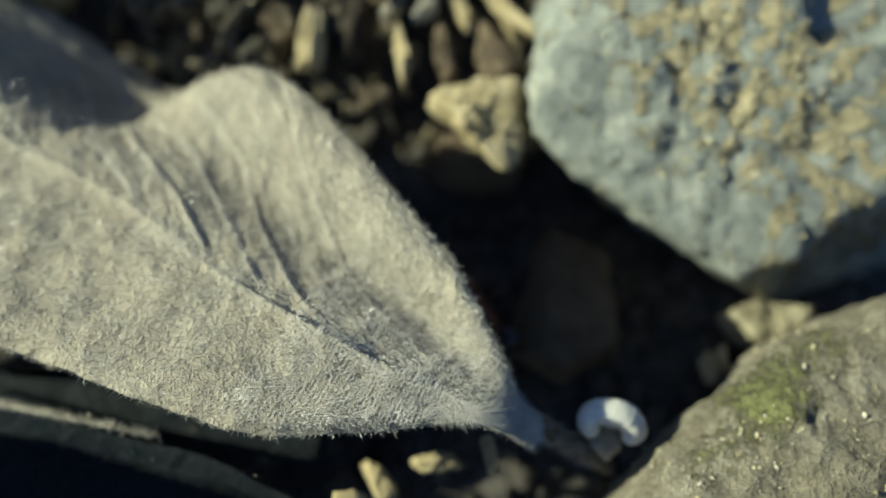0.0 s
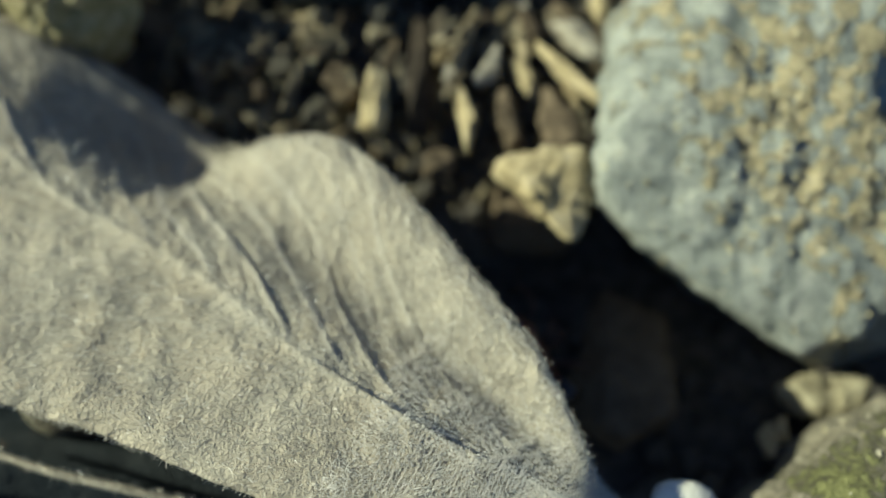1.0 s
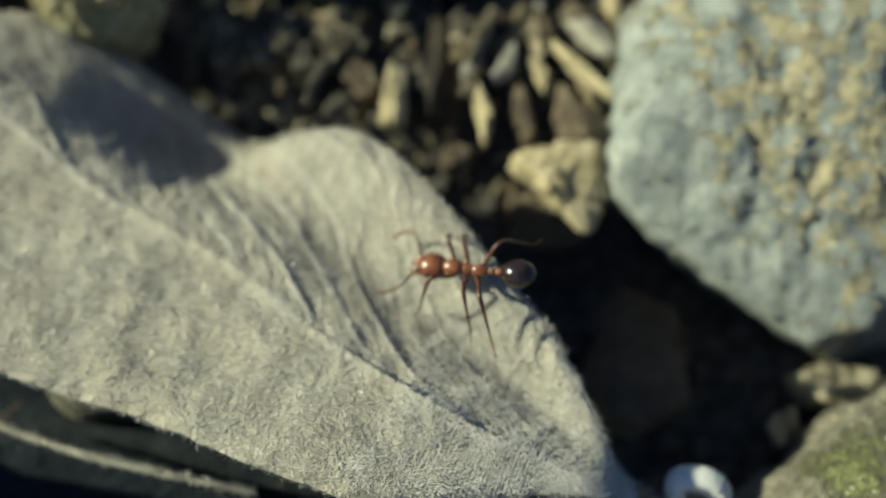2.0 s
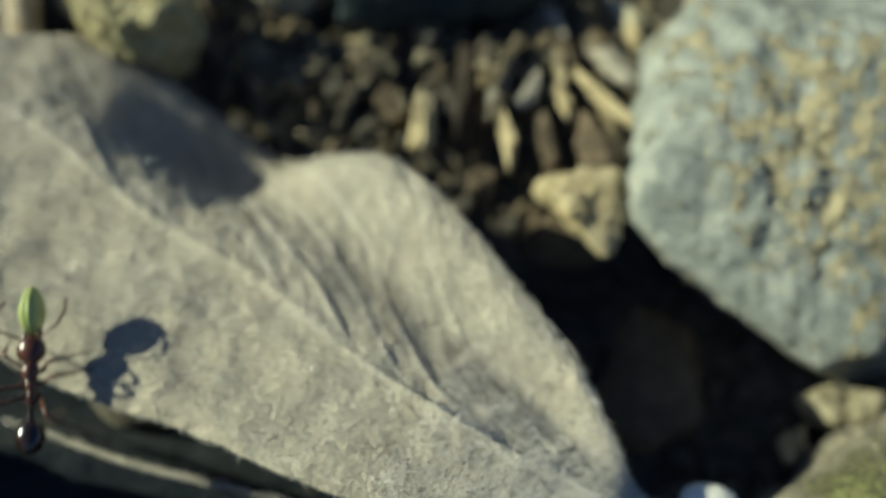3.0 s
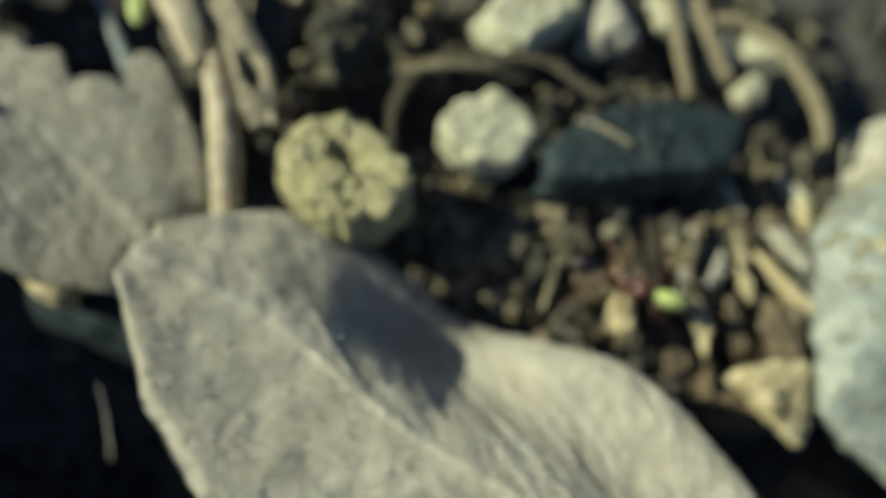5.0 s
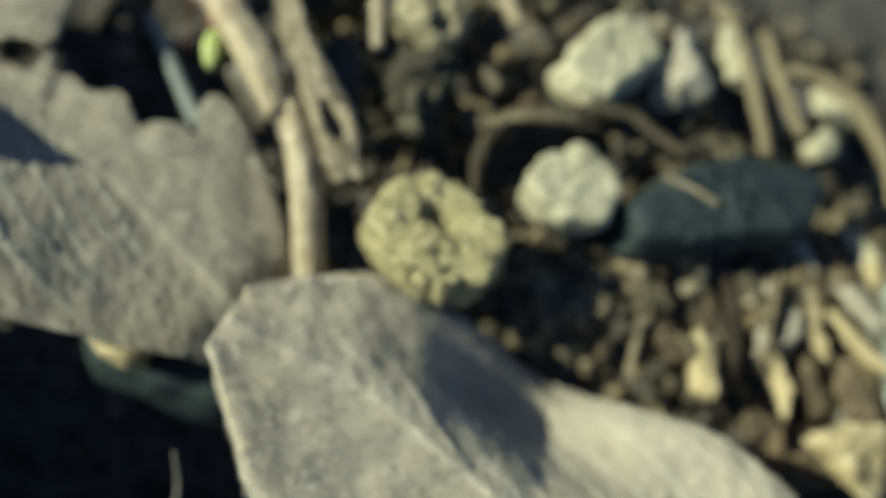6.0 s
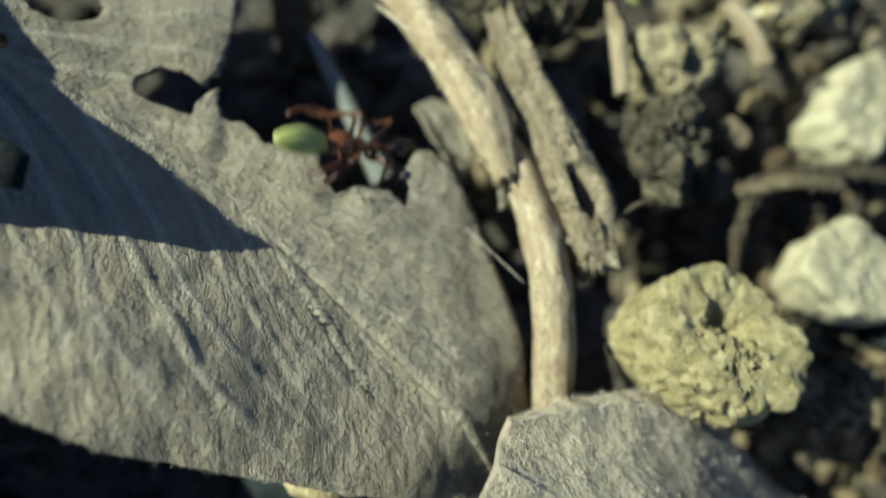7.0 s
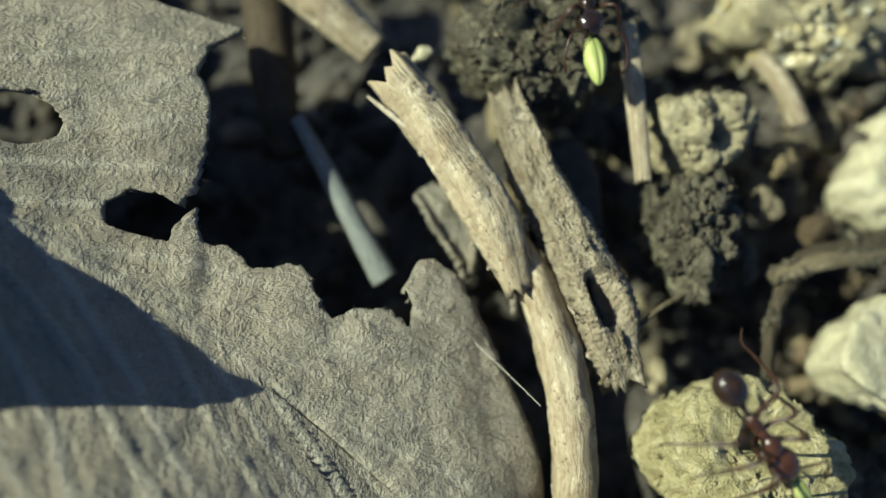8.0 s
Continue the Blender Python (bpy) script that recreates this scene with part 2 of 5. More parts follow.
def holder(name, base):
    ob = new(name)
    ob.location = [MM * c for c in base]
    ob.empty_display_size = 0.001
    return ob


def part(name, verts, faces, material, parent, label="", smooth=True, origin=(0, 0, 0)):
    """One mesh under a thing or a part; verts are in the parent's space, origin is where the part's own origin stands there."""
    ob = new(name, mesh_of(name, np.asarray(verts, float) - np.asarray(origin, float), faces, material, smooth))
    ob.parent = parent
    ob.location = [MM * c for c in origin]
    if label:
        ob["label"] = label
    return ob


BALLS = {}


def ball(level):
    if level not in BALLS:
        bm = bmesh.new()
        bmesh.ops.create_icosphere(bm, subdivisions=level, radius=1.0)
        bm.verts.ensure_lookup_table()
        BALLS[level] = (np.array([v.co[:] for v in bm.verts]), [tuple(v.index for v in f.verts) for f in bm.faces])
        bm.free()
    return BALLS[level]


def rough_noise(points, size, octaves, seed):
    """Fractal noise, about -1 to 1, for an array of points; size is the largest lump in mm."""
    off = Vector((seed * 7.13, seed * 3.71, seed * 5.37))
    return np.array([noise.fractal(Vector(p) / size + off, 0.85, 2.0, octaves) for p in points.tolist()])


def spline(points, n):
    """A smooth line through a few points, n places along it."""
    p = np.asarray(points, float)
    p = np.vstack([2 * p[0] - p[1], p, 2 * p[-1] - p[-2]])
    out = []
    for s in np.linspace(0, len(p) - 3 - 1e-6, 20 * len(p)):
        i, f = int(s), s - int(s)
        a, b, c, d = p[i:i + 4]
        out.append(0.5 * (2 * b + (c - a) * f + (2 * a - 5 * b + 4 * c - d) * f * f + (3 * b - a - 3 * c + d) * f ** 3))
    out = np.array(out)
    run = np.r_[0, np.cumsum(np.linalg.norm(np.diff(out, axis=0), axis=1))]
    even = np.linspace(0, run[-1], n)
    return np.stack([np.interp(even, run, out[:, k]) for k in range(3)], axis=1)


def stone_mesh(centre, planes, power, rough, lump, seed, level=4, octaves=5, pits=0.0, dents=()):
    """A worn, faceted body: the rounded meeting of planes (normal, distance), roughened along its own rays."""
    d, faces = ball(level)
    s = np.zeros(len(d))
    for n, h in planes:
        n = np.asarray(n, float) / np.linalg.norm(n)
        s += np.maximum(d @ n / h, 0) ** power
    r = s ** (-1.0 / power)
    p = d * r[:, None]
    k = rough_noise(p, lump, octaves, seed)
    p = p + d * (rough * k)[:, None]
    for at, wide, deep in dents:
        n = np.asarray(at, float) / np.linalg.norm(at)
        a = 1 - d @ n + 0.02 * k
        p = p - d * (deep * np.exp(-(a / (wide * wide)) ** 2))[:, None]
    if pits:
        q = rough_noise(p, lump * 0.35, 3, seed + 40)
        p = p - d * (pits * np.maximum(q - 0.12, 0))[:, None]
    return p + np.asarray(centre, float), faces


def outline_planes(outline, centre, top, bottom, slope=0.3, tops=(), under=0.5):
    """Planes of a block with that convex outline: sides that lean in by slope, a top and a bottom."""
    c = np.asarray(centre, float)
    o = np.asarray(outline, float)
    planes = []
    for a, b in zip(o, np.roll(o, -1, axis=0)):
        e = b - a
        n = np.array([e[1], -e[0]]) / np.hypot(*e)
        h = n @ (a - c[:2])
        if h < 0:
            n, h = -n, -h
        planes.append(((n[0], n[1], slope), max(h, 0.2)))
        if under:
            planes.append(((n[0], n[1], -under), max(h, 0.2)))
    planes.append(((0, 0, 1), top - c[2]))
    planes.append(((0, 0, -1), c[2] - bottom))
    planes.extend(tops)
    return planes


def block(name, label, category, outline, z, top, bottom, material, seed, slope=0.3, power=12, rough=0.3, lump=2.5, level=4, tops=(), pits=0.0, group="", dents=(), under=0.5):
    o = np.asarray(outline, float)
    c = (*o.mean(axis=0), z)
    v, f = stone_mesh(c, outline_planes(outline, c, top, bottom, slope, tops, under), power, rough, lump, seed, level, 5, pits, dents)
    return tagged(thing(name, v, f, material, (c[0], c[1], bottom)), label, category, group)


def pebble_mesh(rx, ry, rz, seed, level=3, rough=0.36):
    """A broken, blunt-edged bit of stone: few facets, worn corners, pocked skin."""
    rnd = random.Random(seed)
    planes = []
    for k in range(9):
        n = Vector((rnd.gauss(0, 1), rnd.gauss(0, 1), rnd.gauss(0, 1))).normalized()
        planes.append((n, rnd.uniform(0.72, 1.05)))
    planes += [((1, 0.2, 0), 1.0), ((-1, 0.1, 0), 1.0), ((0.1, 1, 0), 1.1), ((0, -1, 0.2), 1.1), ((0, 0, 1), 1.0), ((0, 0, -1), 1.0)]
    v, f = stone_mesh((0, 0, 0), planes, 30, 0.7 * rough, 0.9, seed, level, 5, 0.2)
    bend = 0.25 * rnd.uniform(-1, 1)
    v[:, 0] += bend * v[:, 1] ** 2
    v[:, :1] *= 1 - 0.28 * rnd.uniform(-1, 1) * v[:, 1:2]
    return v * np.array([rx, ry, rz]), f


def tube_mesh(points, radii, sides=10, wobble=0.0, seed=0, closed=True, rings=24, flat=1.0, torn=0.0):
    line = spline(points, rings)
    rad = np.interp(np.linspace(0, 1, rings), np.linspace(0, 1, len(radii)), radii)
    rnd = random.Random(seed)
    tang = np.gradient(line, axis=0)
    tang /= np.linalg.norm(tang, axis=1)[:, None]
    up = np.array([0.05, 0.1, 1.0])
    length = float(np.linalg.norm(np.diff(line, axis=0), axis=1).sum())
    verts, faces = [], []
    for i in range(rings):
        a = np.cross(tang[i], up)
        if np.linalg.norm(a) < 0.15:
            a = np.cross(tang[i], np.array([1.0, 0.2, 0]))
        a /= np.linalg.norm(a)
        b = np.cross(a, tang[i])
        for j in range(sides):
            q = 2 * math.pi * j / sides
            s = i / rings * length
            k = 1 + wobble * (0.8 * noise.noise(Vector((2.2 * math.cos(q) + seed, 2.2 * math.sin(q), s * 0.12))) + 0.5 * noise.noise(Vector((4 * math.cos(q), 4 * math.sin(q) + seed, s * 0.8))) + 0.12 * rnd.uniform(-1, 1))
            verts.append(line[i] + rad[i] * k * (math.cos(q) * a + flat * math.sin(q) * b))
    for i in range(rings - 1):
        for j in range(sides):
            k = (j + 1) % sides
            faces.append((i * sides + j, i * sides + k, (i + 1) * sides + k, (i + 1) * sides + j))
    if closed:
        # broken ends: the last ring is torn unevenly along the grain and closed by a sunken centre
        for ring, way in ((0, -1.0), (rings - 1, 1.0)):
            for j in range(sides):
                verts[ring * sides + j] = verts[ring * sides + j] + tang[ring] * way * rad[ring] * torn * rnd.uniform(-0.2, 1.0)
            verts.append(line[ring] - tang[ring] * way * rad[ring] * 0.15)
            c = len(verts) - 1
            for j in range(sides):
                k = (j + 1) % sides
                faces.append((ring * sides + k, ring * sides + j, c) if way < 0 else (ring * sides + j, ring * sides + k, c))
    grain = []
    for i in range(rings):
        for j in range(sides):
            q = 2 * math.pi * j / sides
            grain.append((math.cos(q) * 0.9, math.sin(q) * 0.9, i / rings * length))
    grain += [(0, 0, 0)] * (len(verts) - len(grain))
    return verts, faces, grain


# ---- the ground: dark soil, mounded under the rubble, sunk under the leaves ----
def smooth_step(a, b, x):
    k = min(1, max(0, (x - a) / (b - a)))
    return k * k * (3 - 2 * k)


def bell(x, y, cx, cy, sx, sy):
    return math.exp(-((x - cx) / sx) ** 2 - ((y - cy) / sy) ** 2)


def ground_height(x, y):
    h = -8.0 + 7.4 * bell(x, y, -5, 31, 12, 6.0) + 10.2 * bell(x, y, -8, 45, 15, 8.5) + 2.5 * bell(x, y, 14, 30, 10, 9)
    h += 3.0 * bell(x, y, -28, 44, 5, 6) + 4.5 * bell(x, y, -20.5, 31.0, 4.5, 4) - 4.0 * bell(x, y, -38, 20, 9, 5) - 7.0 * bell(x, y, -30, 14, 6, 7)
    h = min(h, -0.9 + 2.6 * smooth_step(33.5, 38.5, y))
    h += 0.8 * noise.fractal(Vector((x / 4.0, y / 4.0, 1.3)), 0.9, 2.0, 5)
    return h


def grid_lines(a, b, step, reach):
    inner = list(np.arange(a, b + 1e-6, step))
    out, d, lo, hi = [], step * 1.5, a, b
    while hi - b < reach:
        lo, hi = lo - d, hi + d
        out.append((lo, hi))
        d *= 1.5
    return [p[0] for p in reversed(out)] + inner + [p[1] for p in out]


def build_ground():
    xs, ys = grid_lines(-62, 26, 0.55, 3000), grid_lines(-4, 60, 0.55, 3000)
    verts = [(x, y, ground_height(x, y)) for y in ys for x in xs]
    n = len(xs)
    faces = [(j * n + i, j * n + i + 1, (j + 1) * n + i + 1, (j + 1) * n + i) for j in range(len(ys) - 1) for i in range(n - 1)]
    return tagged(thing("ground", verts, faces, SOIL, (0, 0, 0)), "dark crumbly soil under leaves and stones", "ground", kind="structure")


build_ground()


def scatter(name, label, count, area, size, material, seed, level=1, lift=0.3, keep=None):
    """Many grains too small to count, lying on the soil."""
    rnd = random.Random(seed)
    verts, faces, base = [], [], 0
    dv, df = ball(level)
    placed = 0
    while placed < count:
        x, y = rnd.uniform(area[0], area[2]), rnd.uniform(area[1], area[3])
        if keep and not keep(x, y, rnd):
            continue
        r = size[0] * (size[1] / size[0]) ** (rnd.random() ** 1.6)
        m = Euler((rnd.uniform(0, 6), rnd.uniform(0, 6), rnd.uniform(0, 6))).to_matrix()
        sq = np.array([rnd.uniform(0.6, 2.0), rnd.uniform(0.5, 1.0), rnd.uniform(0.4, 0.9)]) * r
        jig = 1 + 0.28 * np.array([rnd.uniform(-1, 1) for _ in dv])
        p = (dv * jig[:, None] * sq) @ np.array(m)
        verts.append(p + np.array([x, y, ground_height(x, y) + lift * r]))
        faces.extend([tuple(i + base for i in f) for f in df])
        base += len(dv)
        placed += 1
    return tagged(thing(name, np.vstack(verts), faces, material, (0, 0, 0)), label, "soil", kind="stuff")


scatter("soil_crumbs", "dark loose soil crumbs covering the ground", 2600, (-52, 2, 20, 54), (0.25, 1.1), CRUMBS, 3)


# ---- leaves ----
def eaten_away(p, holes, cut):
    """How far points lie outside the eaten places: ellipses (x, y, two radii, turn) and one outline."""
    d = np.full(len(p), 99.0)
    for a, b, ra, rb, q in holes:
        x, y = p[:, 0] - a, p[:, 1] - b
        k = np.hypot((x * math.cos(q) + y * math.sin(q)) / ra, (-x * math.sin(q) + y * math.cos(q)) / rb)
        d = np.minimum(d, (k - 1) * min(ra, rb))
    if len(cut):
        o = np.asarray(cut, float)
        best, inside = np.full(len(p), 99.0), np.zeros(len(p), bool)
        for a, b in zip(o, np.roll(o, -1, axis=0)):
            e = b - a
            f = np.clip(((p - a) @ e) / (e @ e), 0, 1)
            best = np.minimum(best, np.linalg.norm(p - a - f[:, None] * e, axis=1))
            cross = (a[1] > p[:, 1]) != (b[1] > p[:, 1])
            inside ^= cross & (p[:, 0] < a[0] + (p[:, 1] - a[1]) / (e[1] if e[1] else 1e-9) * e[0])
        d = np.minimum(d, np.where(inside, -best, best))
    return d


def leaf(name, label, mid, width_up, width_low, relief, material, veins, lean, holes=(), cut=(), base=None, rows=150, cols=110, edge=0.08, seed=1, fuzz=0, tufts=0, ribs=0.2, thick=0.22, rib_low=1.0, rib_up=1.0):
    """A blade along its midrib: widths on both sides, a relief function of (along, across, x, y), raised ribs, eaten holes, edge hairs."""
    line = spline(mid, rows)
    tang = np.gradient(line, axis=0)
    tang /= np.hypot(tang[:, 0], tang[:, 1])[:, None]
    s = np.linspace(0, 1, rows)
    wu = np.interp(s, [a for a, _ in width_up], [b for _, b in width_up])
    wl = np.interp(s, [a for a, _ in width_low], [b for _, b in width_low])
    soft = np.ones(9) / 9
    wu = np.convolve(np.pad(wu, 4, "edge"), soft, "valid")
    wl = np.convolve(np.pad(wl, 4, "edge"), soft, "valid")
    across = np.linspace(-1, 1, cols)
    verts = np.zeros((rows, cols, 3))
    tint = np.zeros((rows, cols))
    lay = np.zeros((rows, cols, 3))
    run = np.r_[0, np.cumsum(np.linalg.norm(np.diff(line, axis=0), axis=1))]
    for i in range(rows):
        side = np.array([tang[i][1], -tang[i][0], 0.0]) * (1 if line[0][0] > line[-1][0] else -1)
        for j, v in enumerate(across):
            w = (wu[i] if v > 0 else wl[i])
            w += edge * abs(v) ** 6 * noise.fractal(Vector((s[i] * 30, seed * 3.0 + (5 if v > 0 else 0), 0)), 0.8, 2.0, 4)
            p = line[i] + side * (w * v)
            z = relief(s[i], v, p[0], p[1])
            d = abs(v) * w
            rib = 0.7 * ribs * math.exp(-(d / 0.3) ** 2) * (1 - 0.6 * s[i])
            trace = 0.4 * math.exp(-(d / 0.22) ** 2)
            for k in range(veins):
                at = s[i] - lean * abs(v) ** 0.85 - (k + (0.35 if v > 0 else 0.0)) / veins * 0.95 + 0.010 * math.sin(7 * v + 2 * k) + 0.004 * math.sin(23 * v + k)
                line_k = math.exp(-(at * 33 / 0.19) ** 2) * (1 - smooth_step(0.72, 0.93, s[i])) * min(1, d / 0.6) * max(0, 1 - 0.65 * abs(v)) * (0.75 + 0.25 * math.sin(5 * k))
                side_rib = line_k * (rib_up if v > 0 else rib_low)
                rib += 0.55 * ribs * side_rib * (0.75 + 0.25 * math.sin(3.1 * k + 1))
                trace = max(trace, min(1.0, side_rib))
            tint[i, j] = trace
            lay[i, j] = (0.85 * d - 0.52 * run[i], 0.52 * d + 0.85 * run[i], 0.0)
            crumple = 0.13 * noise.fractal(Vector((p[0] * 0.55, p[1] * 0.55, seed)), 1.0, 2.0, 3)
            verts[i, j] = (p[0], p[1], p[2] + z + rib + crumple)
    flat = verts.reshape(-1, 3)

    keep = np.ones(len(flat), bool)
    if holes or len(cut):
        xy = flat[:, :2].copy()
        shake = np.array([noise.fractal(Vector((x * 0.9, y * 0.9, 2.0)), 0.8, 2.0, 3) for x, y in xy.tolist()])
        here = eaten_away(xy, holes, cut)
        g = np.stack([eaten_away(xy + (0.02, 0), holes, cut) - here, eaten_away(xy + (0, 0.02), holes, cut) - here], axis=1) / 0.02
        g /= np.maximum(np.linalg.norm(g, axis=1), 0.05)[:, None]
        away = here + 0.06 * shake
        keep = away > -0.11
        near = keep & (away < 0.05)
        flat[near, :2] -= away[near, None] * g[near]
    faces = []
    for i in range(rows - 1):
        for j in range(cols - 1):
            q = (i * cols + j, i * cols + j + 1, (i + 1) * cols + j + 1, (i + 1) * cols + j)
            if all(keep[a] for a in q):
                faces.append(q)
    base = base or tuple(line[0])
    root = holder(name, base)
    b = np.asarray(base)
    blade = part("blade", flat - b, faces, material, root)
    blade.data.attributes.new("vein", "FLOAT", "POINT").data.foreach_set("value", tint.astype(np.float32).ravel())
    blade.data.attributes.new("fold", "FLOAT_VECTOR", "POINT").data.foreach_set("vector", lay.astype(np.float32).ravel())
    mod = blade.modifiers.new("thickness", "SOLIDIFY")
    mod.thickness, mod.offset = thick * MM, -1
    rnd = random.Random(seed)
    if fuzz:
        hv, hf = [], []

        def hair(p, d, length):
            d = d / np.linalg.norm(d)
            w = np.cross(d, np.array([rnd.uniform(-1, 1), rnd.uniform(-1, 1), 0.3]))
            w = w / (np.linalg.norm(w) + 1e-6) * 0.006
            bend = np.array([rnd.uniform(-1, 1), rnd.uniform(-1, 1), rnd.uniform(-0.3, 0.6)]) * length * 0.35
            k = len(hv)
            hv.extend([p - w, p + w, p + d * length * 0.55 + w * 0.8, p + d * length * 0.55 - w * 0.8, p + d * length + bend])
            hf.extend([(k, k + 1, k + 2, k + 3), (k + 3, k + 2, k + 4)])

        grid = flat.reshape(rows, cols, 3)
        ok = keep.reshape(rows, cols)
        def lock(p, length):
            """One long fine hair that lies along the blade and curls."""
            turn = 3.4 * noise.noise(Vector(p * 0.55)) + rnd.gauss(0, 0.45)
            q = np.array(p)
            k = len(hv)
            side = np.array([-math.sin(turn), math.cos(turn), 0.0])
            for m in range(5):
                w = side * (0.007 * (1 - 0.2 * m))
                hv.extend([q - w, q + w])
                step = np.array([math.cos(turn), math.sin(turn), 0.3 - 0.18 * m])
                q = q + step * length / 5
                turn += rnd.gauss(0.22, 0.2)
                side = np.array([-math.sin(turn), math.cos(turn), 0.0])
            hf.extend([(k + 2 * m, k + 2 * m + 1, k + 2 * m + 3, k + 2 * m + 2) for m in range(4)])

        for n in range(fuzz):
            i = rnd.randrange(2, rows - 2)
            if rnd.random() < 0.2:
                j = rnd.choice((0, cols - 1))
                d = (grid[i, j] - grid[i, 2 if j == 0 else cols - 3]) + np.array([rnd.uniform(-0.3, 0.3), rnd.uniform(-0.3, 0.3), rnd.uniform(0, 0.2)])
                size = rnd.uniform(0.06, 0.24)
            else:
                j = rnd.randrange(1, cols - 1)
                d = np.array([rnd.gauss(0.6, 0.7), rnd.gauss(-0.4, 0.7), rnd.uniform(0.1, 0.6)])
                size = rnd.uniform(0.14, 0.42)
            if ok[i, j]:
                hair(grid[i, j] - b, d, size)
        for n in range(tufts):
            i, j = int(2 + rows * 0.26 * rnd.random() ** 1.2), rnd.randrange(4, cols - 4)
            if ok[i, j]:
                lock(grid[i, j] - b + np.array([0, 0, 0.02]), rnd.uniform(0.25, 0.7) * (0.5 if j < 12 or j > cols - 13 else 1.0))
        f = part("fuzz", hv, hf, HAIR, root, "pale matted leaf hairs", False)
        f["kind"] = "stuff"
    return root, label, blade


def hairs_along(points, count, length, seed):
    """Short fine hairs standing out all round a line."""
    rnd = random.Random(seed)
    line = spline(points, 200)
    verts, faces = [], []
    for _ in range(count):
        p = line[rnd.randrange(3, 197)]
        d = np.array([rnd.gauss(0, 1), rnd.gauss(0, 1), rnd.gauss(0.3, 1)])
        d = d / np.linalg.norm(d) * length * rnd.uniform(0.4, 1.0)
        w = np.cross(d, np.array([rnd.uniform(-1, 1), 0.4, 0.6]))
        w = w / (np.linalg.norm(w) + 1e-6) * 0.012
        k = len(verts)
        verts.extend([p - w, p + w, p + d])
        faces.append((k, k + 1, k + 2))
    return np.array(verts), faces


def relief_grey(w, v, x, y):
    """The grey leaf: a ridge at the midrib, a trough beside it, the far margin arched up as far as the notch and drooping past it."""
    u = max(0.0, (w - 0.06) / 0.94)
    if v > 0:
        arch = 1 - smooth_step(0.42, 0.64, u)
        far = smooth_step(0.35, 0.62, u)
        trough = -(1.65 + 0.75 * far) * smooth_step(0.0, 0.66 + 0.21 * far, v) * (1 - 0.65 * smooth_step(0.66, 0.92, u))
        droop = 2.5 * smooth_step(0.05, 0.88, v) * smooth_step(0.42, 0.60, u) * (1 - smooth_step(0.57, 0.92, u))
        z = trough + (0.68 + 1.25 * arch) * smooth_step(0.42, 0.95, v) - droop
        z -= (0.2 + 0.4 * far) * smooth_step(0.85, 1.0, v) + 0.5 * smooth_step(0.0, 0.9, v) * smooth_step(0.5, 0.6, u) * (1 - smooth_step(0.66, 0.85, u))
        z += 0.4 * smooth_step(0.6, 1.0, v) * (1 - smooth_step(0.35, 0.5, u))
        return z * smooth_step(0.0, 0.13, u)
    return (-0.35 * v * v + 0.35 * smooth_step(0.45, 0.9, -v) - 0.35 * smooth_step(0.9, 1.0, -v) + 0.3 * math.sin(6 * u + 1)) * smooth_step(0.0, 0.2, u)


grey_leaf, grey_label, _ = leaf(
    "fallen_leaf", "large grey-beige felted dry leaf with raised veins", [(2.8, 8.7, -0.3), (0.8, 9.1, 1.7), (-3.8, 11.0, 2.6), (-7.9, 13.4, 2.7), (-12.4, 16.5, 2.6), (-17.6, 19.4, 2.4), (-23.2, 23.45, 2.6), (-28.8, 26.1, 2.9)],
    [(0, 0.5), (0.035, 0.9), (0.079, 2.2), (0.154, 4.3), (0.286, 6.05), (0.37, 7.0), (0.455, 7.55), (0.530, 7.4), (0.591, 7.6), (0.685, 7.2), (0.793, 6.3), (0.892, 4.9), (0.972, 2.6), (1.000, 1.6)],
    [(0, 0.4), (0.05, 0.4), (0.088, 0.5), (0.154, 2.1), (0.243, 4.0), (0.370, 5.2), (0.498, 6.5), (0.596, 7.1), (0.643, 7.5), (0.761, 6.9), (0.893, 5.5), (0.962, 3.0), (1.000, 1.5)],
    relief_grey, FELT, 12, 0.42, seed=4, fuzz=21000, tufts=9000, base=(0.9, 8.8, 2.2), rows=270, cols=130, ribs=0.2, rib_low=0.45, rib_up=1.5)
tagged(grey_leaf, grey_label, "leaf")
pv, pf, _ = tube_mesh([(1.2, 9.4, 1.0), (2.8, 9.2, -0.6), (4.2, 8.8, -1.9), (5.3, 8.5, -2.9), (5.9, 8.3, -3.6)], [0.34, 0.42, 0.4, 0.42, 0.3], 14, 0.5, 2, rings=60)
part("petiole", np.array(pv) - np.array((0.9, 8.8, 2.2)), pf, STALK, grey_leaf, "thick hairy brown leaf stalk")
hv, hf = hairs_along([(0.2, 9.5, 1.9), (1.2, 9.4, 1.0), (2.8, 9.2, -0.6), (4.2, 8.8, -1.9), (5.3, 8.5, -2.9)], 3200, 0.8, 16)
part("stalk_hair", hv - np.array((0.9, 8.8, 2.2)), hf, HAIR, grey_leaf, "fine pale hairs", False)["kind"] = "stuff"


